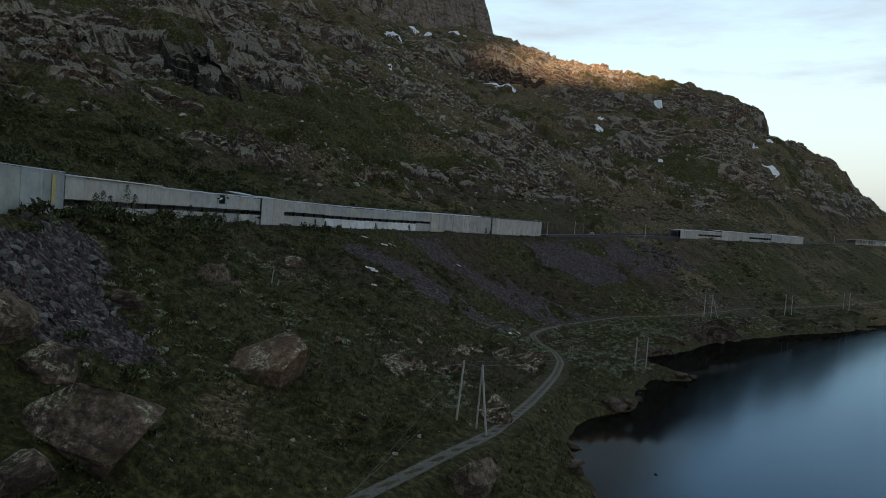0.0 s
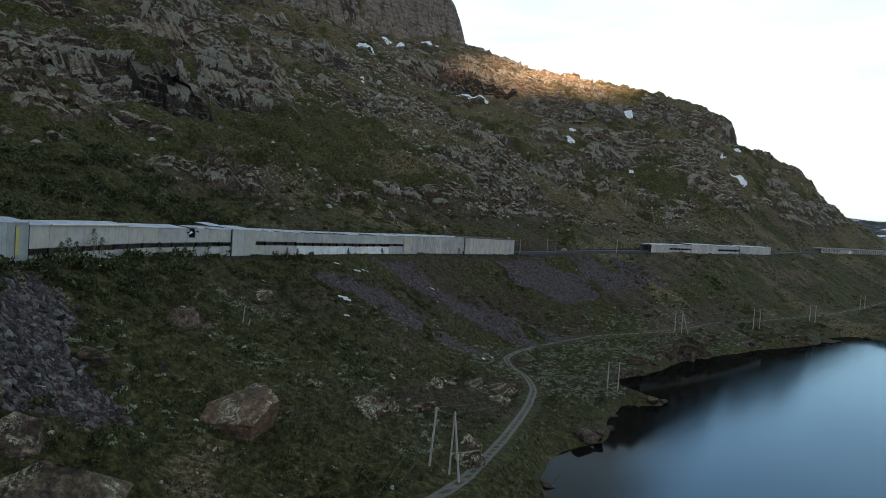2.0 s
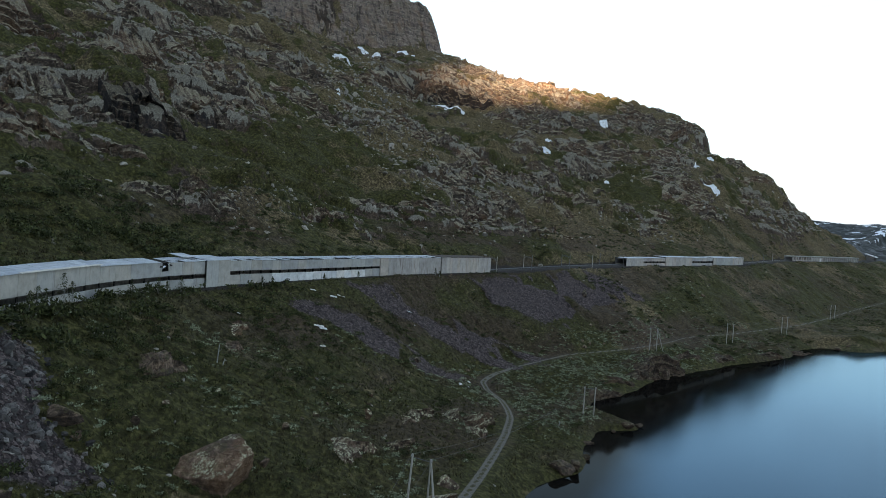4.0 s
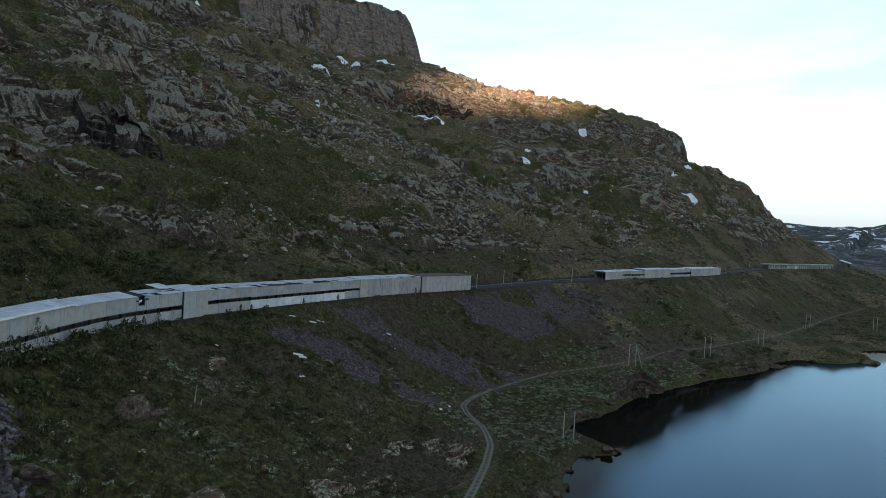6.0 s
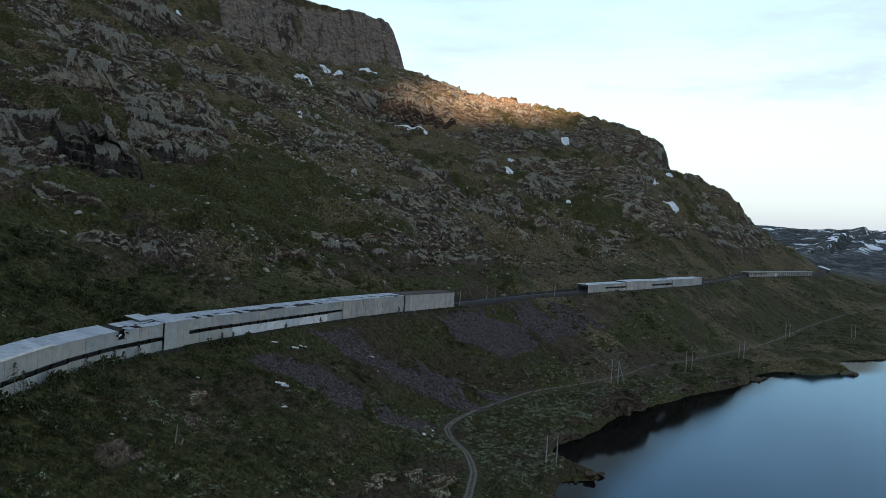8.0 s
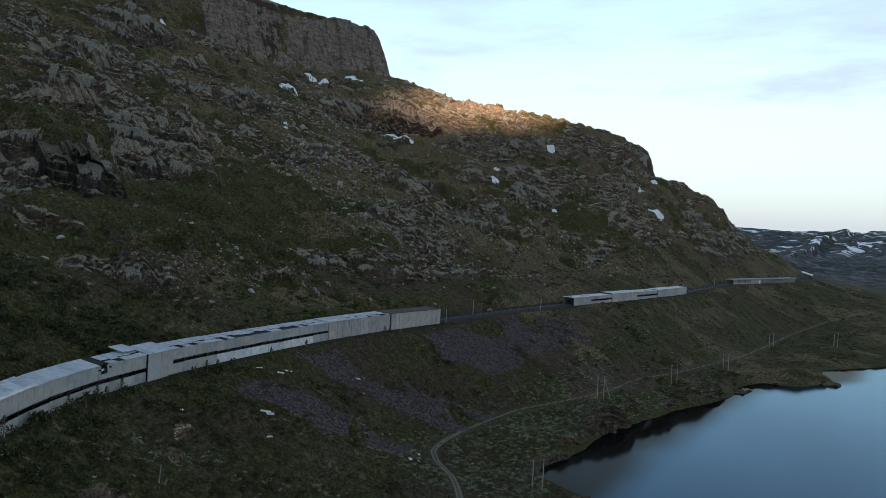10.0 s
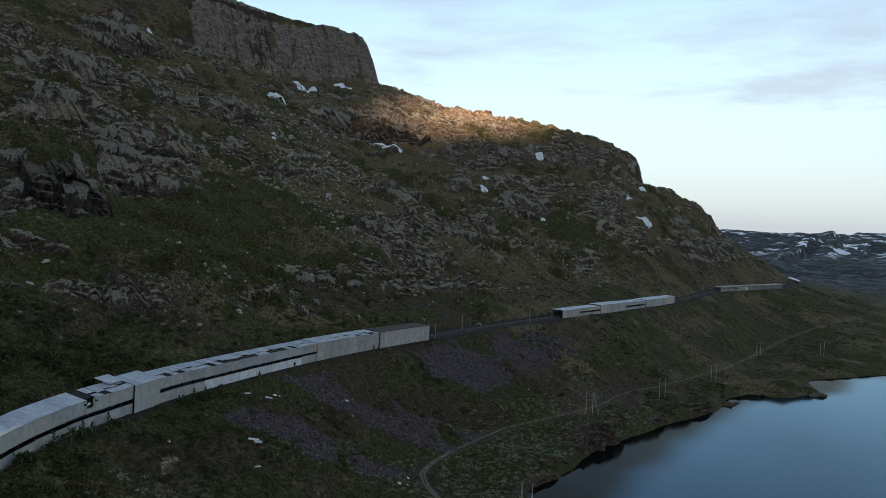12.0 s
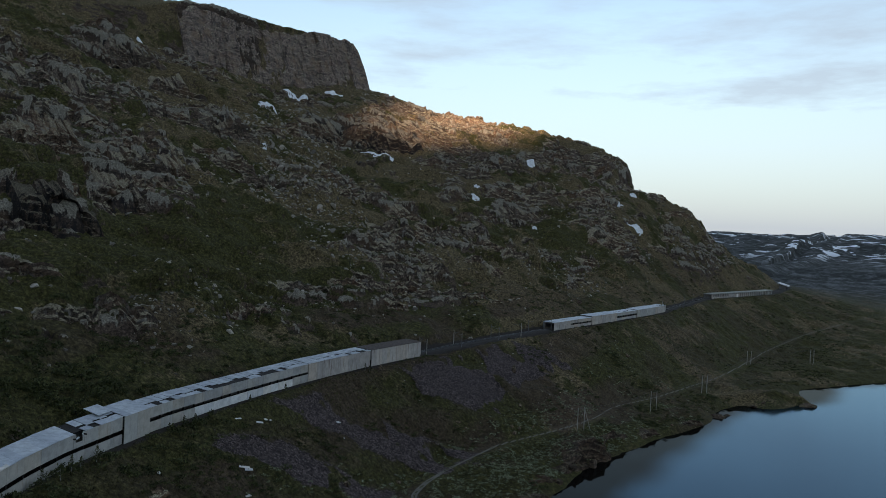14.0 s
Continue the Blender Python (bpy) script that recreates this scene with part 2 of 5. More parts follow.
def crag_material(name, tone, wet=0.0, turf=1.0, lichen=0.9):
    """Bedded, jointed rock with water streaks, blackened by wet to paint in overhang shade; heath on its flat tops."""
    n = Nodes(name)
    rock, grain = rock_colour(n, 0.9, 0.75)
    rock = n.mix(1.0, rock, tone, "MULTIPLY")
    seep = n.noise(0.22, 6, 0.7, n.scaled(n.world(), 1.0, 1.0, 0.18))
    rock = n.mix(n.fit(seep, 0.62 - 0.25 * wet, 0.70 - 0.25 * wet, 0.0, 0.5 + 0.45 * wet), rock, (0.012, 0.011, 0.012))
    bleach = n.math("MULTIPLY", n.fit(n.noise(0.35, 6, 0.7, n.scaled(n.world(), 1.0, 1.0, 0.25)), 0.54, 0.64), 0.7 * (1 - wet))
    rock = n.mix(bleach, rock, n.ramp(grain, (0.35, (0.10, 0.09, 0.08)), (0.65, (0.34, 0.31, 0.275))))
    # paler by upward tilt: lichen, plus sky light on the tops painted in
    crust = n.fit(n.math("ADD", upward(n), n.math("MULTIPLY", n.math("SUBTRACT", n.noise(0.7, 7, 0.78), 0.5), 1.3)), 0.52, 0.72)
    rock = n.mix(n.math("MULTIPLY", crust, lichen), rock, n.ramp(n.noise(2.1, 6, 0.8), (0.34, (0.07, 0.057, 0.040)), (0.48, (0.23, 0.195, 0.135)), (0.62, (0.52, 0.45, 0.31))))
    fine = n.noise(0.9, 7, 0.78)
    heath = n.ramp(fine, (0.38, (0.010, 0.009, 0.004)), (0.5, (0.056, 0.049, 0.019)), (0.62, (0.17, 0.145, 0.065)))
    flat = n.math("MULTIPLY", n.fit(n.math("ADD", upward(n), n.math("MULTIPLY", n.math("SUBTRACT", n.noise(0.5, 6, 0.75), 0.5), 0.9)), 0.92, 1.02), turf)
    relief = n.math("ADD", n.noise(0.9, 8, 0.74), n.math("MULTIPLY", n.noise(1.0, 6, 0.7, n.scaled(n.world(), 1.0, 1.0, 0.3)), 0.7))
    return n.done(n.mix(flat, rock, heath), 0.9, relief, 0.9, 1.0, spec=0.2)


def stone_material(name, lo, hi):
    n = Nodes(name)
    pick = n.add("ShaderNodeNewGeometry").outputs["Random Per Island"]
    col = n.mix(pick, lo, hi)
    col = n.mix(n.fit(n.noise(3.0, 5, 0.7), 0.45, 0.65, 0, 0.6), col, tuple(c * 0.5 for c in lo))
    return n.done(col, 0.92, n.noise(5, 4), 0.06, 0.7, spec=0.2)


def leaf_material(name, lo, hi, dry=0.0):
    n = Nodes(name)
    pick = n.add("ShaderNodeNewGeometry").outputs["Random Per Island"]
    col = n.mix(pick, lo, hi)
    col = n.mix(n.fit(n.noise(0.35, 3), 0.4, 0.65, 0, 0.55), col, tuple(c * 0.55 for c in lo))
    col = n.mix(n.fit(n.noise(0.085, 5, 0.62), 0.45, 0.56, 0, dry), col, n.mix(pick, (0.022, 0.015, 0.008), (0.095, 0.063, 0.032)))
    return n.done(col, 0.75, spec=0.25)


def painted_material(name, base, stain, streak=0.6):
    """Weathered light paint on concrete and boards, with rust and dirt run down it."""
    n = Nodes(name)
    w = n.world()
    tone = n.noise(0.5, 5, 0.65, w)
    col = n.ramp(tone, (0.3, tuple(c * 0.72 for c in base)), (0.6, base), (0.8, tuple(min(0.85, c * 1.12) for c in base)))
    run = n.noise(1.1, 5, 0.65, n.scaled(w, 1.0, 1.0, 0.10))
    col = n.mix(n.fit(run, 0.52, 0.72, 0, streak), col, stain)
    col = n.mix(n.fit(n.noise(2.5, 5, 0.7, w), 0.6, 0.75, 0, 0.5), col, tuple(c * 0.45 for c in stain))
    pick = n.add("ShaderNodeObjectInfo").outputs["Random"]
    col = n.mix(1.0, col, n.ramp(pick, (0.0, (0.80, 0.80, 0.82)), (0.5, (1, 1, 1)), (1.0, (1.0, 0.93, 0.86))), "MULTIPLY")
    return n.done(col, 0.8, n.noise(3.0, 4, 0.6, w), 0.03, 0.5, spec=0.3)


def sheet_metal_material():
    n = Nodes("roof_sheet")
    w = n.world()
    col = n.ramp(n.noise(0.6, 5, 0.65, w), (0.3, (0.46, 0.49, 0.52)), (0.6, (0.72, 0.76, 0.79)))
    col = n.mix(n.fit(n.noise(1.6, 5, 0.7, w), 0.58, 0.72, 0, 0.6), col, (0.17, 0.14, 0.11))
    pick = n.add("ShaderNodeObjectInfo").outputs["Random"]
    col = n.mix(1.0, col, n.ramp(pick, (0.0, (0.72, 0.74, 0.78)), (1.0, (1, 1, 1))), "MULTIPLY")
    return n.done(col, 0.42, n.noise(1.2, 4, 0.6, w), 0.05, 0.5, metal=0.4, spec=0.5)


def plain_material(name, lo, hi, scale=3.0, rough=0.85, metal=0.0, grainy=(1, 1, 1)):
    n = Nodes(name)
    v = n.scaled(n.world(), *grainy)
    f = n.noise(scale, 5, 0.65, v)
    return n.done(n.ramp(f, (0.3, lo), (0.7, hi)), rough, f, 0.02, 0.6, metal=metal)


def snow_material():
    n = Nodes("old_snow")
    f = n.noise(0.5, 5, 0.65)
    return n.done(n.ramp(f, (0.35, (0.62, 0.64, 0.66)), (0.6, (0.84, 0.86, 0.89))), 0.7, n.noise(0.8, 4), 0.2, 0.5)


GROUND, WATER, SNOW = ground_material(), water_material(), snow_material()
ROCK, ROCK_PALE = boulder_material(), boulder_material("pale_boulder_rock", 0.95, 0.95, 0.25, bald=0.38)
ROCK_BROWN = boulder_material("brown_boulder_rock", 1.55, 0.9, 0.35, (1.12, 0.98, 0.88), 0.50)
LEDGE = boulder_material("ledge_rock", 1.4, 0.9, 0.35, (1.06, 1.0, 0.93))
CRAG, CRAG_BROWN = crag_material("crag_rock", (1.0, 0.96, 0.95)), crag_material("brown_crag_rock", (1.02, 0.88, 0.8))
CRAG_PALE = crag_material("cliff_rock", (1.8, 1.76, 1.84), 0.3, 0.6, 0.3)
# black tone stands in for shade in the hollow crag, besides seeping water
CRAG_BLACK = crag_material("black_crag_rock", (0.6, 0.56, 0.56), 0.8, 0.5, 0.35)
ROCK_WET = boulder_material("wet_shore_rock", 0.6, 0.35, 0.3)
SCREE = stone_material("scree_stone", (0.024, 0.018, 0.018), (0.19, 0.148, 0.140))
SCREE_GREY = stone_material("grey_scree_stone", (0.026, 0.023, 0.023), (0.22, 0.20, 0.185))
TALUS = stone_material("talus_stone", (0.085, 0.075, 0.064), (0.48, 0.43, 0.36))
LEAF_DARK = leaf_material("birch_scrub_leaf", (0.022, 0.027, 0.009), (0.10, 0.112, 0.036))
LEAF_GREY = leaf_material("willow_leaf", (0.13, 0.155, 0.09), (0.42, 0.45, 0.30))
GRASS = leaf_material("grass_blade", (0.028, 0.029, 0.009), (0.12, 0.118, 0.038), 0.65)
WALL = painted_material("shed_paint", (0.47, 0.46, 0.43), (0.24, 0.20, 0.16), 0.45)
WALL_OLD = painted_material("shed_paint_streaked", (0.54, 0.49, 0.44), (0.20, 0.145, 0.115), 0.85)
WALL_GREEN = painted_material("shed_paint_green_grey", (0.36, 0.39, 0.37), (0.20, 0.19, 0.16), 0.4)
WALL_WHITE = painted_material("fresh_white_board", (0.82, 0.82, 0.80), (0.48, 0.44, 0.38), 0.25)
ROOF = sheet_metal_material()
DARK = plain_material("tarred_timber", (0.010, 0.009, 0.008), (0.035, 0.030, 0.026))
CONCRETE = plain_material("old_concrete", (0.11, 0.105, 0.10), (0.27, 0.26, 0.245), 0.9)
ROOF_OLD = plain_material("rusty_board_roof", (0.045, 0.035, 0.030), (0.13, 0.10, 0.085), 1.2)
BALLAST = plain_material("ballast", (0.022, 0.019, 0.018), (0.065, 0.058, 0.054), 4.0)
POLE = plain_material("grey_pole_timber", (0.27, 0.245, 0.21), (0.52, 0.48, 0.43), 2.0, grainy=(4, 4, 0.4))
STEEL = plain_material("galvanised_steel", (0.10, 0.105, 0.11), (0.22, 0.225, 0.23), 3.0, 0.55, 0.6)
WIRE = plain_material("cable", (0.10, 0.10, 0.10), (0.2, 0.2, 0.2), 3.0, 0.6)
GLASS = plain_material("porcelain", (0.30, 0.29, 0.27), (0.5, 0.49, 0.47), 3.0, 0.3)
YELLOW = plain_material("faded_yellow_paint", (0.34, 0.29, 0.10), (0.50, 0.43, 0.17), 2.0, 0.6)
UNSEEN_RANGE = plain_material("unseen_range", (0.03, 0.036, 0.032), (0.09, 0.095, 0.09), 0.02)
BIRCH = plain_material("birch_bark", (0.16, 0.15, 0.14), (0.45, 0.44, 0.42), 5.0)


# ---- the lie of the land ----
# s runs along the railway, w square to it up the fellside, both in metres from ORIGIN
ORIGIN, ALONG, UPHILL = np.array([-51.0, 156.0]), np.array([0.655, 0.7556]), np.array([-0.7556, 0.655])
# s, w of the waterline
SHORE = [(-400, -190), (-150, -130), (-60, -112), (6, -95), (20, -83), (38, -74), (52, -77), (72, -70), (85, -67), (97, -71), (103, -57), (130, -52), (156, -50), (213, -57), (272, -71),
         (320, -71), (338, -78), (352, -90), (364, -107), (380, -101), (410, -97), (440, -112), (490, -142), (560, -190), (700, -260), (900, -320)]
# s, w of the line where the wind first ruffles the water and the dimmed reflection ends
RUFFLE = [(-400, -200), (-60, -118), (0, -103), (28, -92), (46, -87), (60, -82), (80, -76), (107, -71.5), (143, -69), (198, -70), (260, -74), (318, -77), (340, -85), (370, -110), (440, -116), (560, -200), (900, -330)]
# s, w, z of the cart track
TRACK = [(-150, -118, 6), (-60, -95, 7), (-34, -89, 7), (-14, -85, 7), (-2, -82, 6.5), (8, -78, 6), (23, -71.6, 5), (52.6, -58, 4), (67, -50, 3.6), (80.7, -38.4, 3.2), (88.3, -28.6, 3.2), (94, -23.2, 3.6),
         (103, -20.5, 4.2), (119, -18.9, 4.6), (155, -19, 5), (192, -27.2, 5.2), (209, -32, 6), (253, -33, 6), (285, -40.6, 6), (339, -48.8, 6), (374, -53.7, 6), (467, -57.4, 6), (527, -59.7, 7), (640, -75, 12), (900, -140, 25)]
# s, w, z where the bank above the track begins to rise
TOE = [(-400, -170, 20), (-150, -98, 20), (-60, -68, 18), (-40, -60, 17), (0, -48, 14), (25, -38, 11.5), (50, -28, 9), (80, -18, 7), (95, -15, 6.5), (130, -10, 8), (170, -2, 15), (213, 3, 22), (285, -12, 22), (450, -30, 20), (620, -40, 24), (760, -72, 28), (900, -90, 34)]
# s, w, z of the outer edge of the railway shelf
RAIL = [(-400, -290, 36), (-150, -110, 33.5), (-60, -50, 32.4), (-47, -37, 32.2), (-34, -25.5, 32.1), (-16, -11.4, 32), (-3.5, -4, 31.9), (13.6, 3, 31.9), (22.4, 6.4, 31.9), (32, 9.6, 31.8), (60, 16.6, 31.7), (94, 22.6, 31.8), (133, 26.2, 32),
        (168, 27, 32), (200, 25, 33), (240, 20, 34.4), (284, 13.1, 35.7), (354, 6, 36.5), (447, 0, 37.5), (530, 0, 39.2), (614, 0, 41), (660, -12, 41.8), (755, -33, 43), (870, -36, 45), (960, -30, 46)]
# s and heights of the fellside at w = 100, 220, 340, 400 and on the brow
FELL = {
    100: [(-150, 82), (40, 73), (100, 65), (200, 69), (265, 70), (350, 74), (450, 84), (559, 114), (620, 124), (720, 134), (812, 145), (900, 152)],
    220: [(-150, 152), (98, 142), (212, 128), (316, 129), (430, 142), (560, 168), (661, 186), (720, 199), (804, 219), (850, 222), (900, 226)],
    340: [(-150, 218), (98, 205), (260, 200), (368, 208), (432, 203), (506, 218), (620, 227), (700, 237), (806, 252), (900, 262)],
    402: [(-150, 262), (260, 240), (375, 233), (432, 234), (470, 238), (537, 258), (590, 262), (640, 262), (700, 260), (806, 257), (900, 254)],
    424: [(-150, 270), (200, 262), (300, 276), (345, 296), (375, 301), (433, 303), (483, 306), (528, 310), (570, 311), (582, 308), (588, 303), (593, 284), (674, 270), (728, 259), (806, 253), (900, 242)],
    520: [(-150, 325), (300, 310), (374, 304), (590, 298), (700, 270), (806, 240), (900, 220)],
    1200: [(-150, 320), (600, 280), (900, 200)],
    4000: [(-150, 300), (900, 200)],
}
# rock faces on the fell: s, w of the foot, half width, height
CRAGS = [(58, 112, 17, 19), (99, 139, 13, 14), (122, 164, 14, 15), (165, 194, 9, 14), (258, 322, 22, 15), (256, 262, 22, 19), (84, 176, 18, 18), (230, 350, 26, 22), (400, 284, 44, 20), (445, 263, 34, 16), (222, 210, 13, 13),
         (30, 121, 9, 10), (223, 98, 8, 7), (505, 300, 30, 9), (560, 190, 36, 10), (20, 175, 26, 14), (130, 262, 30, 14), (690, 170, 30, 10), (760, 225, 30, 9), (40, 62, 16, 7), (150, 86, 14, 5), (330, 150, 26, 8), (480, 140, 30, 9), (600, 250, 30, 9)]
# s of the end of the fell against w
NOSE = [(-200, 900), (0, 880), (40, 822), (77, 815), (143, 812), (165, 838), (200, 868), (249, 886), (320, 862), (381, 830), (450, 790), (700, 760)]


def curve(knots, k, x):
    """Smooth line through column k of the knots, against column 0."""
    a = np.array(knots, float)
    u, v = a[:, 0], a[:, k]
    m = np.gradient(v, u)
    x = np.clip(x, u[0], u[-1])
    i = np.clip(np.searchsorted(u, x) - 1, 0, len(u) - 2)
    h = u[i + 1] - u[i]
    q = (x - u[i]) / h
    lin = v[i] + (v[i + 1] - v[i]) * q
    her = (2 * q**3 - 3 * q**2 + 1) * v[i] + (q**3 - 2 * q**2 + q) * h * m[i] + (3 * q**2 - 2 * q**3) * v[i + 1] + (q**3 - q**2) * h * m[i + 1]
    return 0.4 * lin + 0.6 * her


def lattice(ix, iy, seed):
    h = (ix.astype(np.int64) * 374761393 + iy.astype(np.int64) * 668265263 + seed * 974634577) & 0xFFFFFFFF
    h = ((h ^ (h >> 13)) * 1274126177) & 0xFFFFFFFF
    return ((h ^ (h >> 16)) & 0xFFFFFF) / float(0xFFFFFF) * 2 - 1


def value_noise(x, y, seed=0):
    x0, y0 = np.floor(x), np.floor(y)
    fx, fy = x - x0, y - y0
    fx, fy = fx * fx * fx * (fx * (fx * 6 - 15) + 10), fy * fy * fy * (fy * (fy * 6 - 15) + 10)
    a, b = lattice(x0, y0, seed), lattice(x0 + 1, y0, seed)
    c, d = lattice(x0, y0 + 1, seed), lattice(x0 + 1, y0 + 1, seed)
    return (a + (b - a) * fx) * (1 - fy) + (c + (d - c) * fx) * fy


def fbm(x, y, octaves=4, seed=0, gain=0.5):
    total, amp, norm = 0.0, 1.0, 0.0
    for o in range(octaves):
        total = total + amp * value_noise(x, y, seed + 17 * o)
        norm += amp
        amp *= gain
        x, y = x * 1.93 * 0.8 - y * 1.93 * 0.6 + 3.7, x * 1.93 * 0.6 + y * 1.93 * 0.8 - 8.1
    return total / norm


def smooth(a, b, x):
    q = np.clip((x - a) / (b - a), 0, 1)
    return q * q * (3 - 2 * q)


def cells(x, y, seed):
    """Broken plates: each point's own plate number, -1 to 1, and its distances to the middle of the plate."""
    x, y = np.broadcast_arrays(np.asarray(x, float), np.asarray(y, float))
    x0, y0 = np.floor(x), np.floor(y)
    best, pick, bx, by = np.full(x.shape, 9.0), np.zeros(x.shape), np.zeros(x.shape), np.zeros(x.shape)
    for i in (-1, 0, 1):
        for j in (-1, 0, 1):
            r = lattice(x0 + i, y0 + j, seed)
            q = lattice(x0 + i, y0 + j, seed + 7)
            dx, dy = x - x0 - i - 0.5 - 0.45 * r, y - y0 - j - 0.5 - 0.45 * q
            d = dx * dx + dy * dy
            near = d < best
            best, pick, bx, by = np.where(near, d, best), np.where(near, (r * 7.3 + q * 3.1) % 2.0 - 1.0, pick), np.where(near, dx, bx), np.where(near, dy, by)
    return pick, bx, by


def plates(x, y, seed):
    """Height of flat, tilted plates that break off against each other, about -1 to 1."""
    r, dx, dy = cells(x, y, seed)
    return r * 0.6 + 0.9 * (np.cos(r * 19.0) * dx + np.sin(r * 19.0) * dy)


def plain(s, w):
    """Height of the land without its small forms."""
    s, w = np.broadcast_arrays(np.asarray(s, float), np.asarray(w, float))
    shore = curve(SHORE, 1, s) + 2.2 * fbm(s / 14, w / 14, 3, 5) * smooth(900, 300, s)
    tw, tz = curve(TRACK, 1, s), curve(TRACK, 2, s)
    ow, oz = curve(TOE, 1, s), curve(TOE, 2, s)
    rw, rz = curve(RAIL, 1, s), curve(RAIL, 2, s)
    tw, ow = np.maximum(tw, shore + 5), np.maximum(ow, shore + 12)
    ks = [(shore - 60, -9 + 0 * s), (shore - 3, -1.2 + 0 * s), (shore, 0 * s), (shore + 2.0, 1.3 + 0 * s), (tw - 2.2, tz - 0.3), (tw + 2.2, tz + 0.2), (ow, oz), (rw - 4.5, rz - 1.6 + 2.2 * smooth(25, -25, s)), (rw - 1.4, rz - 0.3 + 1.2 * smooth(25, -25, s)), (rw - 0.2, rz - 0.2), (rw + 8.0, rz + 0.2), (rw + 15.0, rz + 6.0)]
    ks += [(k + 0 * s, curve(v, 1, s)) for k, v in FELL.items()]
    z = ks[0][1].copy()
    for (w0, z0), (w1, z1) in zip(ks, ks[1:]):
        q = np.clip((w - w0) / np.maximum(w1 - w0, 0.5), 0, 1)
        z = np.where(w > w0, z0 + (z1 - z0) * q, z)
    # the fell ends in a blunt nose, and low moor goes on beyond it
    nose = curve(NOSE, 1, w)
    moor = 30 + 0.03 * np.clip(s - 900, 0, 1500) + (26 * fbm(s / 320, w / 320, 6, 31, 0.6) + 30 * np.abs(fbm(s / 700, w / 420, 4, 35, 0.55))) * smooth(900, 1500, s) + 165 * smooth(2300, 4200, s + 200 * fbm(s / 500, w / 500, 3, 77)) * (0.85 + 0.3 * fbm(s / 900, w / 700, 3, 12))
    moor = moor * smooth(-420, -120, w) + (1 - smooth(-420, -120, w)) * (10 + 40 * smooth(900, 2500, s))
    over = np.clip(s - nose, 0, None)
    fell = z - 0.9 * over - 0.004 * over**2
    high = smooth(rw + 10, rw + 30, w)
    z = np.where(over > 0, np.maximum(fell, np.minimum(moor, z + 0.2 * over)) * high + (1 - high) * (z + (moor - z) * smooth(0, 400, over)), z)
    return z


def place_masks(s, w):
    """Where the shelf, the track and the screes lie, each 0 to 1."""
    rw, tw = curve(RAIL, 1, s), curve(TRACK, 1, s)
    ow = curve(TOE, 1, s)
    shelf = smooth(rw - 3, rw - 1, w) * smooth(rw + 10, rw + 8, w) * smooth(980, 900, s)
    track = smooth(3.2, 2.0, np.abs(w - tw)) * smooth(760, 700, s)
    f = fbm(s / 9, w / 9, 4, 51)
    band = (w - ow) / np.maximum(rw - ow, 5)
    fall = s + 1.5 * w + 7 * f
    first = smooth(34, 41, fall) * smooth(63, 55, fall) * smooth(6, 0, w)
    second = smooth(84, 92, fall) * smooth(124, 114, fall)
    third = smooth(157, 168, fall) * smooth(282, 250, fall)
    scree = np.clip(first + second + third, 0, 1) * smooth(-0.35, -0.1, band + 0.25 * f) * smooth(0.97, 0.8, band + 0.15 * f)
    scree = scree * smooth(-0.42, -0.2, f + 0.6 * fbm(s / 25, w / 25, 2, 52)) * smooth(270, 240, s) * smooth(30, 40, s)
    left = smooth(-40, -46, s + 5 * f) * smooth(-66, -60, w + 4 * f) * smooth(rw - 3, rw - 9, w + 3 * f)
    return shelf, track, np.maximum(scree, left)


def rocky(s, w):
    """How much of the fell is bare rock about s, w, 0 to 1; rock runs in broken bands along the slope."""
    f = fbm(s / 62 + 0.4 * fbm(s / 40, w / 40, 2, 26), w / 30, 4, 27) + 0.10 * smooth(420, 700, s) + 0.06 * smooth(250, 380, w)
    for cs, cw, wide, tall in CRAGS:
        f = f + 0.03 * tall * np.exp(-(((s - cs) / (wide * 1.1)) ** 2) - ((w - cw - 2) / 12) ** 2)
    f = f + 0.30 * fbm(s / 13, w / 8, 4, 28)
    return smooth(0.0, 0.28, f)


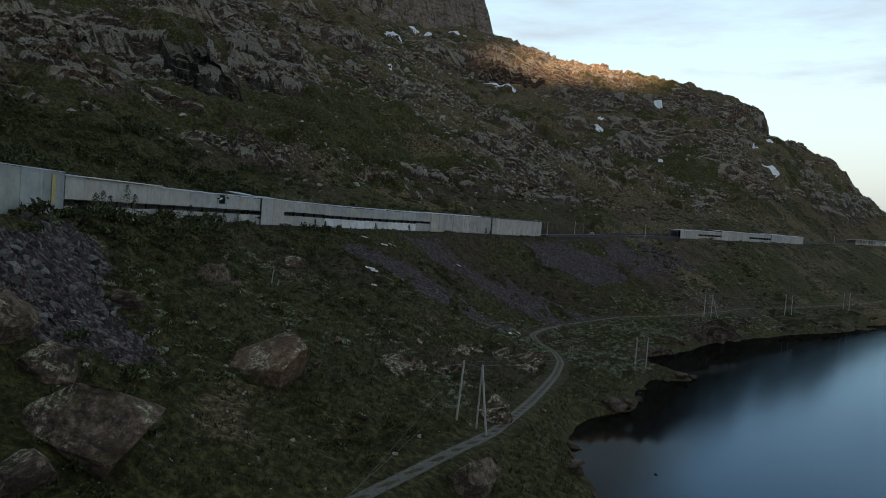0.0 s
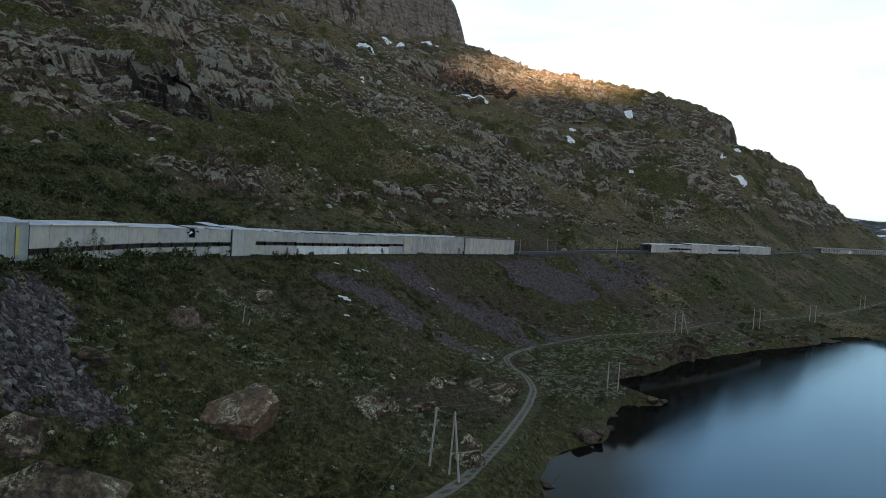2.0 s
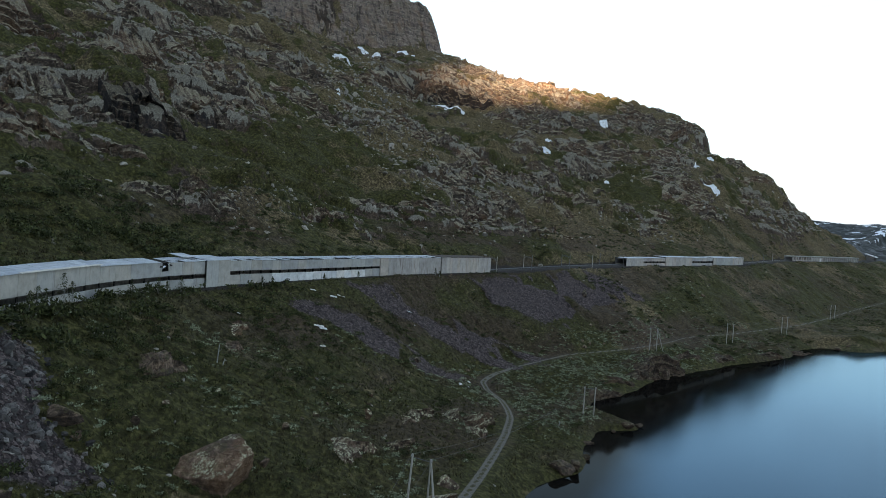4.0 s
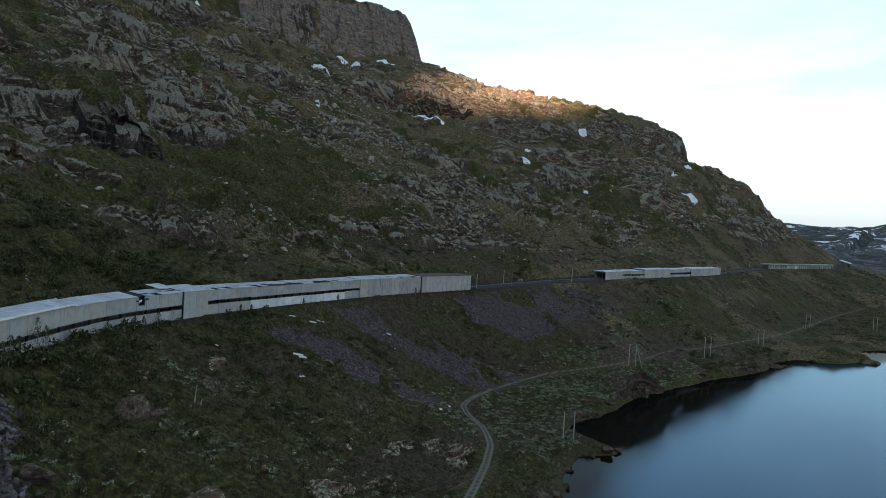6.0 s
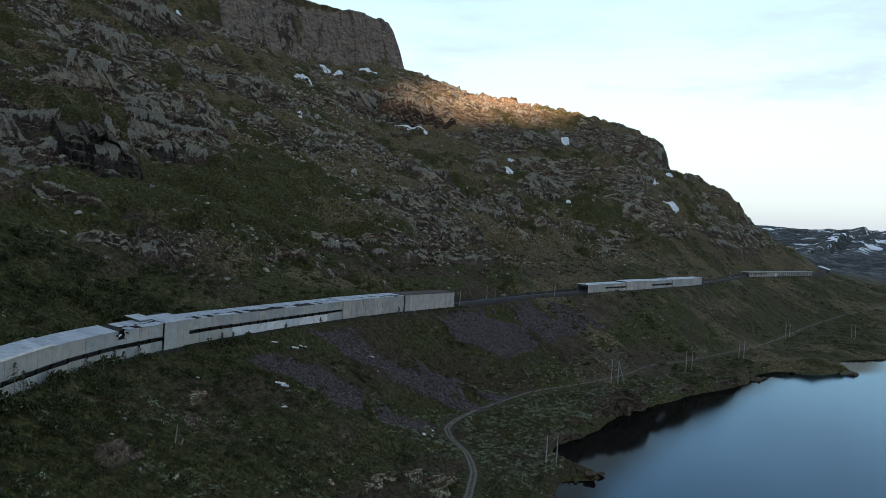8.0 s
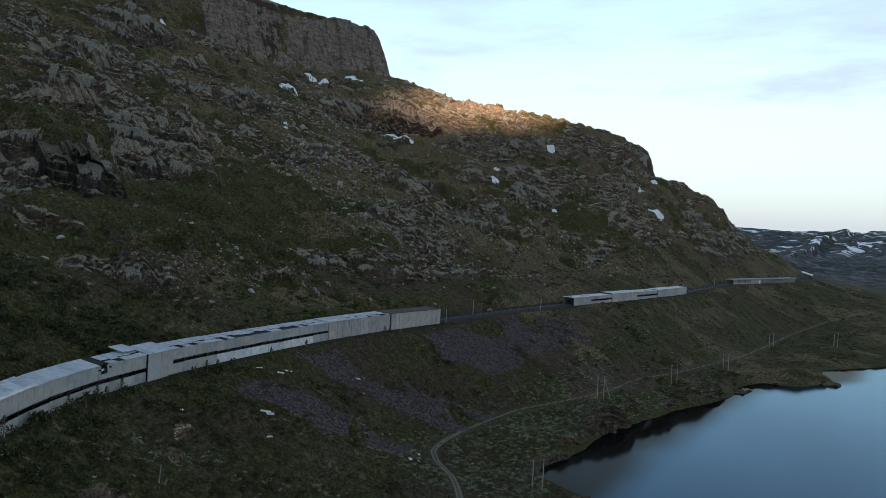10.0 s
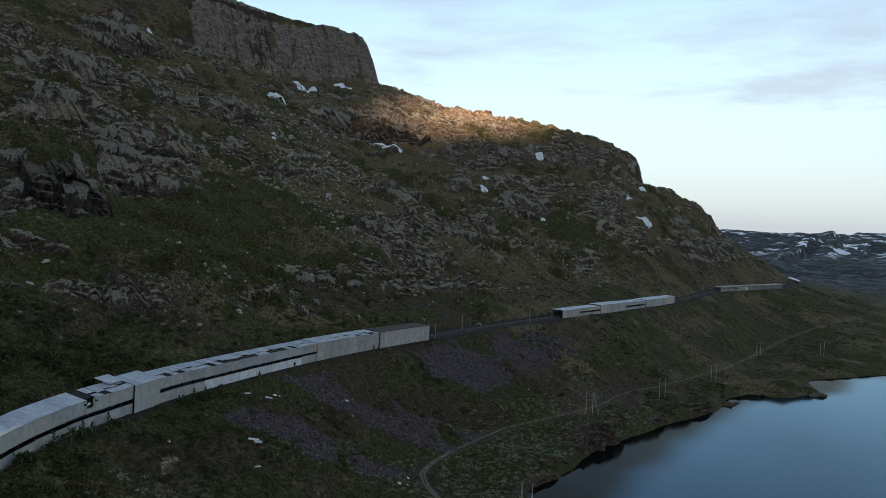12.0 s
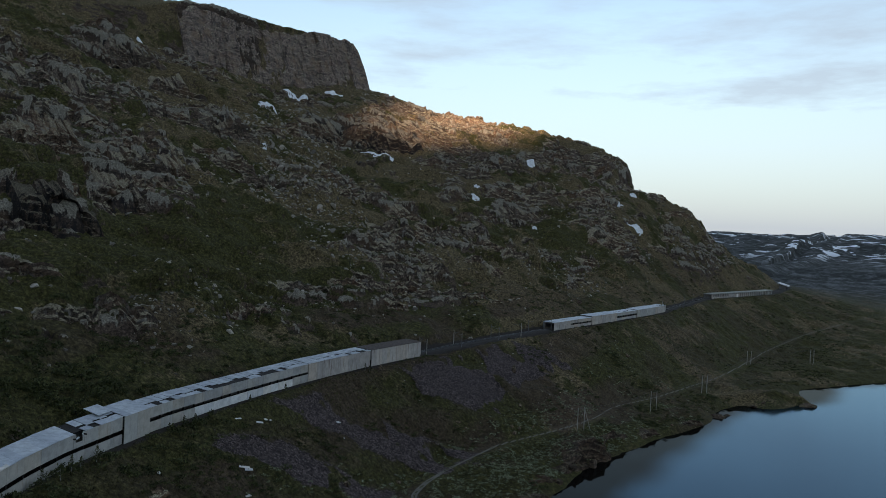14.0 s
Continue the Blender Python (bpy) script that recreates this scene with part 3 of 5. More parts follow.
def height(s, w, detail=True):
    z = plain(s, w)
    shelf, track, scree = place_masks(s, w)
    tw, rw = curve(TRACK, 1, s), curve(RAIL, 1, s)
    calm = (1 - shelf) * (1 - 0.95 * smooth(4.5, 2.0, np.abs(w - tw)))
    wild = smooth(rw + 10, rw + 60, w) * smooth(1600, 900, s)
    shore = curve(SHORE, 1, s)
    low = smooth(shore, shore + 8, w)
    # knolls and gullies
    brow = 1 - 0.75 * smooth(375, 405, w)
    z = z + calm * low * (1 - wild) * (1 - 0.75 * scree) * (1.6 * fbm(s / 17, w / 17, 4, 3) + 0.7 * fbm(s / 4.2, w / 4.2, 3, 4))
    z = z + calm * wild * brow * (6 * fbm(s / 95, w / 60, 3, 21) + 4.5 * fbm(s / 38, w / 22, 3, 22))
    # rounded knolls with creases between them
    z = z + calm * wild * brow * (9.0 * (np.abs(fbm(s / 44, w / 26, 3, 19)) - 0.2) + 5.5 * (np.abs(fbm(s / 17, w / 11, 3, 20)) - 0.2))
    gully = np.abs(fbm((s + 0.25 * w) / 75, w / 260, 3, 23))
    z = z - calm * wild * brow * 3.5 * smooth(0.12, 0.0, gully) * smooth(0.0, 0.4, fbm(s / 90, w / 90, 2, 24))
    # the overhung nose, the hollow crag and other rock faces
    z = z + 15 * smooth(147, 154, w) * smooth(225, 156, w) * smooth(745, 785, s)
    z = z + (12 * np.exp(-(((w - 68) / 24) ** 2)) - 14 * np.exp(-(((w - 134) / 15) ** 2))) * smooth(740, 790, s)
    for cs, cw, wide, tall in CRAGS:
        edge = cw
        hold = np.exp(-np.abs((s - cs) / wide) ** 3)
        z = z + hold * tall * (0.55 * smooth(edge - 1, edge + 10, w) * smooth(edge + 60, edge + 10, w) - 0.3 * smooth(edge - 34, edge - 2, w) * smooth(edge + 8, edge - 2, w))
    # the headland, and bluffs where the bank meets the water
    z = z + 4.5 * np.exp(-(((s - 348) / 20) ** 2) - ((w + 89) / 12) ** 2)
    bluff = smooth(shore, shore + 4, w) * smooth(shore + 26, shore + 8, w) * smooth(90, 130, s) * smooth(520, 420, s)
    z = z + calm * bluff * 3.2 * np.clip(fbm(s / 19, w / 15, 3, 15) + 0.15, 0, 1)
    bank = smooth(80, 120, s) * smooth(900, 760, s) * low * (1 - wild) * (1 - scree)
    z = z + calm * bank * (2.4 * fbm(s / 24, w / 13, 4, 16) + 1.0 * fbm(s / 8, w / 6, 3, 18))
    if detail:
        # ledges of bedded rock that dip along the fell, broken into short lengths, with turf between
        bare = rocky(s, w) * (1 - 0.7 * smooth(-40, -8, s - curve(NOSE, 1, w)))
        slab8 = plates(s / 12, w / 7.5, 301)
        bed = z + 0.07 * s + 8 * fbm(s / 70, w / 45, 4, 41) + 1.2 * slab8
        for period, amp, seed in ((15.0, 6.0, 61), (6.4, 3.0, 63), (2.8, 1.0, 67)):
            q = bed / period + 0.6 * fbm(s / (period * 3.2), w / (period * 2.4), 2, seed)
            q = q - np.floor(q)
            step = smooth(0.40, 0.60, q) - q
            lens = smooth(-0.16, 0.10, fbm(s / (period * 3.6), w / (period * 2.0), 3, seed + 5) + 0.45 * (bare - 0.55))
            z = z + calm * wild * brow * lens * amp * step
        z = z + calm * wild * brow * bare * 1.6 * slab8
        z = z + calm * (0.35 + 0.4 * wild) * low * (1.0 * fbm(s / 5.2, w / 4.4, 3, 71) + 0.5 * fbm(s / 1.9, w / 1.9, 2, 72)) * (1 - 0.5 * scree)
        # the cliff below the brow
        face = smooth(400, 404, w) * smooth(424, 418, w) * smooth(604, 588, s) * smooth(290, 350, s)
        z = z + face * 3.5 * fbm(s / 22, w / 16, 2, 81)
    return z


def grow(a, b, step0, step1):
    """Places from a to b whose spacing goes from step0 to step1."""
    n = max(2, int(round(2 * abs(b - a) / (step0 + step1))))
    q = np.linspace(0, 1, n + 1)[:-1]
    r = step1 / step0
    f = q if abs(r - 1) < 1e-3 else (r**q - 1) / (r - 1)
    return a + (b - a) * f


def link_mesh(name, verts, faces, mats, smooth_faces=True):
    me = bpy.data.meshes.new(name)
    verts, faces = np.asarray(verts, np.float32), np.asarray(faces, np.int32)
    me.vertices.add(len(verts))
    me.vertices.foreach_set("co", verts.ravel())
    me.loops.add(faces.size)
    me.loops.foreach_set("vertex_index", faces.ravel())
    me.polygons.add(len(faces))
    me.polygons.foreach_set("loop_start", np.arange(0, faces.size, faces.shape[1], dtype=np.int32))
    me.polygons.foreach_set("use_smooth", np.full(len(faces), smooth_faces))
    me.update(calc_edges=True)
    for m in mats:
        me.materials.append(m)
    return new(name, me)


def crackle(S, W, Z, gs, gw):
    """How far the broken faces of rock stand out from the smooth land, along its normal."""
    rw = curve(RAIL, 1, S)
    steep = np.sqrt(gs**2 + gw**2)
    hard = smooth(0.75, 1.3, steep) * smooth(rw + 8, rw + 22, W) * smooth(1000, 900, S)
    v = 0.6 * W + Z + 0.06 * S
    turf = (1 - hard) * smooth(rw + 10, rw + 30, W) * smooth(1000, 900, S)
    return 0.9 * hard * plates(S / 7.5, v / 7.0, 311) + 0.35 * turf * plates(S / 3.0, v / 1.6, 313)


def sheet(name, su, wv, mat, zs=None):
    S, W = np.meshgrid(su, wv, indexing="ij")
    Z = height(S, W) if zs is None else zs(S, W)
    SS, WW, ZZ = S, W, Z
    if zs is None:
        gs, gw = np.gradient(Z, su, wv)
        out = crackle(S, W, Z, gs, gw) / np.sqrt(1 + gs**2 + gw**2)
        SS, WW, ZZ = S - gs * out, W - gw * out, Z + out
    X = ORIGIN[0] + SS * ALONG[0] + WW * UPHILL[0]
    Y = ORIGIN[1] + SS * ALONG[1] + WW * UPHILL[1]
    nu, nv = len(su), len(wv)
    idx = np.arange(nu * nv).reshape(nu, nv)
    f = np.stack([idx[:-1, :-1], idx[1:, :-1], idx[1:, 1:], idx[:-1, 1:]], -1).reshape(-1, 4)
    ob = link_mesh(name, np.stack([X, Y, ZZ], -1).reshape(-1, 3), f, [mat])
    return ob, S, W, Z


su = np.concatenate([grow(-3000, -170, 200, 6), grow(-170, -60, 3.0, 0.8), grow(-60, 150, 0.8, 0.85), grow(150, 420, 0.85, 1.15), grow(420, 900, 1.2, 1.9), grow(900, 5000, 6, 70), [5000]])
wv = np.concatenate([grow(-3500, -150, 200, 6), grow(-150, -112, 3, 1.0), grow(-112, 60, 1.05, 1.0), grow(60, 150, 0.85, 0.95), grow(150, 392, 0.95, 1.1), grow(392, 432, 0.6, 0.6), grow(432, 900, 1.8, 14), grow(900, 3500, 16, 130), [3500]])


# ---- the land, the lake and the far fells ----
land, S, W, Z = sheet("ground", su, wv, GROUND)
tagged(land, "dark green and brown fellside with rock ledges, scree and moor", "ground", kind="structure")


def lie(s, w):
    """Height of the finished land at s, w."""
    s, w = np.broadcast_arrays(np.asarray(s, float), np.asarray(w, float))
    i = np.clip(np.searchsorted(su, s) - 1, 0, len(su) - 2)
    j = np.clip(np.searchsorted(wv, w) - 1, 0, len(wv) - 2)
    a, b = (s - su[i]) / (su[i + 1] - su[i]), (w - wv[j]) / (wv[j + 1] - wv[j])
    return (Z[i, j] * (1 - a) + Z[i + 1, j] * a) * (1 - b) + (Z[i, j + 1] * (1 - a) + Z[i + 1, j + 1] * a) * b


def ground(x, y):
    p = np.stack([np.asarray(x, float) - ORIGIN[0], np.asarray(y, float) - ORIGIN[1]], -1)
    return lie(p @ ALONG, p @ UPHILL)


def spot(s, w, up=0.0):
    """The place in the world at s, w on the ground."""
    p = ORIGIN + s * ALONG + w * UPHILL
    return Vector((p[0], p[1], float(lie(s, w)) + up))


shelf_m, _, scree_m = place_masks(S, W)
far_m = smooth(850, 1250, S)
bend = np.gradient(curve(TRACK, 1, su), su)[:, None]
lane_m = np.clip(np.abs(W - curve(TRACK, 1, S)) / np.sqrt(1 + bend**2) / (2.15 - 0.95 * smooth(90, 130, S)), 0, 1)
lane_m = np.where((S > 760) | (S < -170), 1.0, lane_m)
rail_w = curve(RAIL, 1, S)
lush_m = np.clip(0.38 + 1.5 * fbm(S / 34, W / 24, 4, 91) + 0.50 * smooth(380, 140, S) + 0.35 * smooth(rail_w + 90, rail_w - 10, W) * smooth(320, 180, S) + 0.2 * smooth(rail_w, rail_w - 10, W) * smooth(120, 60, S) + 0.5 * smooth(rail_w + 14, rail_w - 6, W) * smooth(220, 320, S) - 0.25 * smooth(120, 260, W), 0, 1)
soil_m = np.clip(smooth(-0.16, 0.22, fbm(S / 30, W / 14, 4, 95)) * smooth(rail_w - 130, rail_w - 50, W) * smooth(rail_w + 70, rail_w + 20, W) * smooth(-20, 30, S) * (1 - 0.5 * smooth(240, 330, S)) * (1 - far_m), 0, 1)
gs, gw = np.gradient(Z, su, wv)
steep = np.sqrt(gs**2 + gw**2)
fold = np.zeros_like(Z)
fold[3:-3, 3:-3] = Z[3:-3, 3:-3] - 0.25 * (Z[6:, 3:-3] + Z[:-6, 3:-3] + Z[3:-3, 6:] + Z[3:-3, :-6])
rock_m = rocky(S, W)
crag_m = np.clip(smooth(0.95, 1.5, steep) * (0.45 + 0.55 * rock_m) + 0.06 * rock_m, 0, 1) * (1 - far_m) * smooth(rail_w - 2, rail_w + 14, W + 0 * S)
crag_m = np.maximum(crag_m, smooth(1.3, 1.9, steep) * 0.5 * (1 - far_m))
lip_m = smooth(0.3, 1.2, fold) * smooth(rail_w + 12, rail_w + 30, W) * (0.35 + 0.65 * rock_m)
# dark paint for overhang shade and wet in the hollow crags and on the cliff
dark_face_m = 0.25 * smooth(398, 404, W) * smooth(426, 421, W) * smooth(606, 596, S) * smooth(300, 350, S)
for cs, cw, wide, tall in CRAGS:
    dark_face_m = np.maximum(dark_face_m, smooth(5, 14, tall) * np.exp(-np.abs((S - cs) / wide) ** 3 - ((W - cw + 1) / 8) ** 4))
dark_face_m = dark_face_m * smooth(0.7, 1.2, steep)
for key, cols in (("crag", (crag_m, dark_face_m, lip_m)), ("lay", (scree_m, shelf_m, far_m)), ("lie", (lane_m, lush_m, soil_m))):
    layer = land.data.attributes.new(key, "FLOAT_COLOR", "POINT")
    rgba = np.ones((S.size, 4), np.float32)
    for i, c in enumerate(cols):
        rgba[:, i] = c.ravel()
    layer.data.foreach_set("color", rgba.ravel())

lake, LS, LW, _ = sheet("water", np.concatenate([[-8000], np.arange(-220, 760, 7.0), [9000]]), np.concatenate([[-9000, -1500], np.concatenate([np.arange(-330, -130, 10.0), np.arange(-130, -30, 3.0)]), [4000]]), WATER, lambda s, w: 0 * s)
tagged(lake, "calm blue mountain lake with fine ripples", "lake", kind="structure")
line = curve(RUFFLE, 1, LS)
# also sets where the painted dimming of the shore's reflection fades out
ripple_and_gloss = smooth(5, -11, LW - line + 3 * fbm(LS / 22, LW / 12, 3, 141))
layer = lake.data.attributes.new("ripple_and_gloss", "FLOAT", "POINT")
layer.data.foreach_set("value", ripple_and_gloss.ravel().astype(np.float32))


def shade_fell(far, half, qs, crest):
    """An unseen range, added to block the low sun and shape where its light falls."""
    a = radians(SUN_HEADING - 40.92)
    Pg, Qg = np.meshgrid(np.linspace(far - half, far + half, 25), qs, indexing="ij")
    Zg = crest(Qg) * (1 - np.abs(Pg - far) / (half * 1.25)) - 20
    Sg, Wg = Pg * math.cos(a) + Qg * math.sin(a), -Pg * math.sin(a) + Qg * math.cos(a)
    X = ORIGIN[0] + Sg * ALONG[0] + Wg * UPHILL[0]
    Y = ORIGIN[1] + Sg * ALONG[1] + Wg * UPHILL[1]
    nu, nv = Pg.shape
    i = np.arange(nu * nv).reshape(nu, nv)
    f = np.stack([i[:-1, :-1], i[1:, :-1], i[1:, 1:], i[:-1, 1:]], -1).reshape(-1, 4)
    ob = link_mesh("mountain", np.stack([X, Y, Zg], -1).reshape(-1, 3), f, [UNSEEN_RANGE])
    return tagged(ob, "unseen range added to block the low sun", "mountain", kind="structure")


# crest shaped to light one patch of fell and shade the far fells
beam = 3000 * math.tan(radians(SUN_HEIGHT))
shade_fell(2373, 600, np.concatenate([np.linspace(-3200, -240, 50), np.linspace(-235, 220, 90), np.linspace(230, 2600, 50)]),
           lambda q: beam + 400 - 204 * smooth(-147, -82, q) + 204 * (0.30 * smooth(-80, -10, q) + 0.70 * smooth(-10, 120, q)) + 600 * smooth(220, 800, q) + 60 * fbm(q / 300, q * 0, 3, 7) * smooth(100, 300, np.abs(q)))


# ---- building helpers ----
def holder(name, place, label, category, group=""):
    ob = new(name)
    ob.location = place
    return tagged(ob, label, category, group)


def part(name, verts, faces, material, parent, label="", smooth_faces=False):
    """One mesh under a thing; verts in world metres."""
    base = parent.location if parent.parent is None else parent.location + parent.parent.location
    verts = np.asarray(verts, float) - np.array(base)
    me = bpy.data.meshes.new(name)
    me.from_pydata(verts.tolist(), [], [tuple(f) for f in faces])
    me.polygons.foreach_set("use_smooth", np.full(len(me.polygons), smooth_faces))
    me.materials.append(material)
    me.update()
    ob = new(name, me)
    ob.parent = parent
    return tagged(ob, label) if label else ob


def on_line(s, dw, dz):
    """A point beside the railway's outer edge at s: dw metres uphill, dz above the shelf."""
    w, z = float(curve(RAIL, 1, np.array(float(s)))), float(curve(RAIL, 2, np.array(float(s))))
    p = ORIGIN + s * ALONG + (w + dw) * UPHILL
    return (p[0], p[1], z + dz)


def prism(s0, s1, ring, step=3.0, taper=None):
    """A bar along the railway with the cross-section ring of (dw, dz); closed ends."""
    n = max(1, int(math.ceil((s1 - s0) / step)))
    v, k = [], len(ring)
    for i in range(n + 1):
        v += [on_line(s0 + (s1 - s0) * i / n, dw, dz) for dw, dz in ring]
    f = [(k * i + j, k * i + k + j, k * i + k + (j + 1) % k, k * i + (j + 1) % k) for i in range(n) for j in range(k)]
    f += [tuple(range(k)), tuple(reversed(range(k * n, k * n + k)))]
    return v, f


def box_ring(w0, w1, z0, z1):
    return [(w0, z0), (w1, z0), (w1, z1), (w0, z1)]


def tube(a, b, r0, r1, sides=8):
    a, b = Vector(a), Vector(b)
    q = (b - a).to_track_quat("Z", "Y")
    v = [a + q @ Vector((r0 * math.cos(2 * math.pi * i / sides), r0 * math.sin(2 * math.pi * i / sides), 0)) for i in range(sides)]
    v += [b + q @ Vector((r1 * math.cos(2 * math.pi * i / sides), r1 * math.sin(2 * math.pi * i / sides), 0)) for i in range(sides)]
    f = [(i, (i + 1) % sides, sides + (i + 1) % sides, sides + i) for i in range(sides)]
    return [tuple(p) for p in v], f + [tuple(reversed(range(sides))), tuple(range(sides, 2 * sides))]


def slab(centre, size, turn=(0, 0, 0)):
    m = pose(*centre, *turn)
    v = [tuple(m @ Vector((x * size[0] / 2, y * size[1] / 2, z * size[2] / 2))) for x in (-1, 1) for y in (-1, 1) for z in (-1, 1)]
    return v, [(0, 1, 3, 2), (4, 6, 7, 5), (0, 4, 5, 1), (2, 3, 7, 6), (0, 2, 6, 4), (1, 5, 7, 3)]


# ---- the snow sheds over the railway ----
rng = random.Random(11)


def shed_bay(shed, s0, s1, h, wall, proud=0.0, slot=None, roof=ROOF, gone=0.0, panel=3.0, depth=7.0, lift=0.35, deck=True, sink=0.9, lower=None):
    """One stretch of shed: wall panels, an open slot or none, posts, back wall, roof deck and loose roof sheets."""
    n = max(1, int(round((s1 - s0) / panel)))
    edge = [s0 + (s1 - s0) * i / n for i in range(n + 1)]
    for a, b in zip(edge, edge[1:]):
        a, b = a + 0.02, b - 0.02
        out, top = -proud - rng.uniform(0, 0.05), h + rng.uniform(-0.05, 0.05)
        if slot:
            part("wall_panel", *prism(a, b, box_ring(out, out + 0.22, slot[1], top)), wall, shed)
            part("lower_panel", *prism(a, b, box_ring(out - rng.uniform(0, 0.08), out + 0.22, -sink, slot[0] + rng.uniform(-0.06, 0.04))), lower or wall, shed)
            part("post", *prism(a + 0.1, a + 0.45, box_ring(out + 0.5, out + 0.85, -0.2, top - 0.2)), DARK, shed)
        else:
            part("wall_panel", *prism(a, b, box_ring(out, out + 0.22, -sink, top)), wall, shed)
    part("back_wall", *prism(s0, s1, box_ring(depth - 0.4, depth, -0.4, h - 0.1)), CONCRETE, shed)
    if deck:
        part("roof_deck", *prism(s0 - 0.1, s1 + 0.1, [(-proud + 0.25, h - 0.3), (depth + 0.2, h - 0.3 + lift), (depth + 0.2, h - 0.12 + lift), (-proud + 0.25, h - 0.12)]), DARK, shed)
    m = max(1, int(round((s1 - s0) / 2.4)))
    edge = [s0 + (s1 - s0) * i / m for i in range(m + 1)]
    for a, b in zip(edge, edge[1:]):
        split = rng.uniform(1.6, 2.8) if gone else 0.0
        up = rng.uniform(0.0, 0.05)
        f = lambda w: h + 0.02 + up + lift * (w + proud) / (depth + proud)
        if gone and rng.random() > gone:
            skew = rng.uniform(-0.3, 0.3)
            part("roof_sheet", *prism(a, b, [(-proud - 0.2, f(-proud)), (split, f(split)), (split, f(split) + 0.07), (-proud - 0.2, f(-proud) + 0.07 + max(0, skew) * 0.5)]), roof, shed)
        w0 = split + (rng.uniform(0, 1.2) if gone else 0) if gone else -proud - 0.25
        part("roof_sheet", *prism(a, b - (0.0 if not gone else rng.uniform(0, 0.3)), [(w0, f(w0)), (depth + 0.4, f(depth)), (depth + 0.4, f(depth) + 0.08), (w0, f(w0) + 0.08)]), roof, shed)


shed = holder("snow_shed", on_line(60, 3, 0), "long weathered white snow shed with torn roof over a railway", "snow shed", "snow sheds along the railway")
shed_bay(shed, -125, -44.5, 6.75, WALL_GREEN, 0.25, panel=4.0)
shed_bay(shed, -44.2, -20, 6.35, WALL, slot=(2.1, 3.05), panel=4.2)
shed_bay(shed, -20, -1.6, 6.05, WALL, slot=(2.1, 3.05), panel=4.2)
shed_bay(shed, 1.5, 13.2, 5.95, WALL, slot=(2.1, 3.05), panel=4.2, gone=0.25)
shed_bay(shed, 13.4, 22.4, 6.05, WALL, 0.5, panel=4.5, depth=8.4, lift=0.45)
shed_bay(shed, 22.6, 40, 5.8, WALL, slot=(2.3, 3.25), panel=4.0, gone=0.2)
shed_bay(shed, 40, 86, 5.7, WALL, slot=(2.2, 3.1), panel=4.0, gone=0.55, lower=WALL_WHITE)
shed_bay(shed, 86, 94.5, 5.75, WALL, slot=(2.4, 3.1), panel=4.0, gone=0.5)
shed_bay(shed, 94.7, 132.6, 5.85, WALL_OLD, 0.1, panel=4.6, gone=0.12)
shed_bay(shed, 133, 143.6, 6.0, WALL_OLD, 0.5, roof=ROOF_OLD, panel=1.9, sink=0.7)
shed_bay(shed, 143.8, 168.2, 6.0, WALL_OLD, 0.35, roof=ROOF_OLD, panel=1.9, sink=0.6)
# the torn hole beside the bay at the bend
part("lower_panel", *prism(-1.55, 1.45, box_ring(-0.02, 0.2, -0.9, 2.1)), WALL, shed)
part("wall_panel", *prism(-1.55, 1.45, box_ring(-0.02, 0.2, 3.05, 4.1)), WALL, shed)
part("wall_panel", *prism(-1.55, -1.0, box_ring(-0.02, 0.2, 4.1, 6.0)), WALL, shed)
part("wall_panel", *prism(1.0, 1.45, box_ring(-0.02, 0.2, 4.1, 6.0)), WALL, shed)
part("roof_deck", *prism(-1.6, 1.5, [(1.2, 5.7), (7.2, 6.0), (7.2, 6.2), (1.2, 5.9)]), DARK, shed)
part("back_wall", *prism(-1.6, 1.5, box_ring(6.6, 7.0, -0.4, 5.9)), CONCRETE, shed)
for i in range(5):
    c = on_line(-1.6 + 0.75 * i, -0.35, 4.5 + 1.5 * rng.random())
    part("torn_sheet", *slab(c, (0.9 * rng.uniform(0.5, 1.2), 0.05, 0.35), (rng.uniform(-60, 60), rng.uniform(-50, 50), rng.uniform(0, 90))), ROOF if i % 2 else DARK, shed, "bent and torn metal sheet")
part("back_wall", *prism(-127, -125.2, box_ring(0.0, 7.0, -0.4, 6.7)), CONCRETE, shed)
part("drain_pipe", *prism(-47.0, -46.3, box_ring(-0.5, -0.27, 2.4, 6.3)), YELLOW, shed, "faded yellow downpipe")
part("eave_strip", *prism(-40, -20, box_ring(-0.75, 0.4, 6.42, 6.56)), WALL_WHITE, shed)
part("roof_flap", *prism(8.8, 13.3, [(4.2, 6.6), (10.2, 7.1), (10.2, 7.2), (4.2, 6.75)]), ROOF, shed, "loose roof sheet lifted at its edge")
part("footing", *prism(133, 168, box_ring(-0.9, 0.6, -1.9, -0.55)), CONCRETE, shed)

shed2 = holder("snow_shed", on_line(365, 3, 0), "shorter pale railway snow shed with an open dark end", "snow shed", "snow sheds along the railway")
shed_bay(shed2, 280, 298, 4.1, WALL_OLD, panel=4.5, depth=6.6, lift=0.2)
shed_bay(shed2, 298, 324, 4.2, WALL_OLD, slot=(1.5, 2.4), panel=4.5, depth=6.6, lift=0.2)
shed_bay(shed2, 324, 360, 4.9, WALL_OLD, 0.4, panel=4.5, depth=6.8, lift=0.3)
shed_bay(shed2, 360, 394, 4.6, WALL, slot=(1.5, 2.6), panel=4.5, depth=6.6, gone=0.15)
shed_bay(shed2, 394, 430, 4.9, WALL, 0.5, panel=4.5, depth=6.8)
shed_bay(shed2, 430, 455, 4.7, WALL_OLD, 0.0, panel=4.5, depth=6.6, gone=0.2)
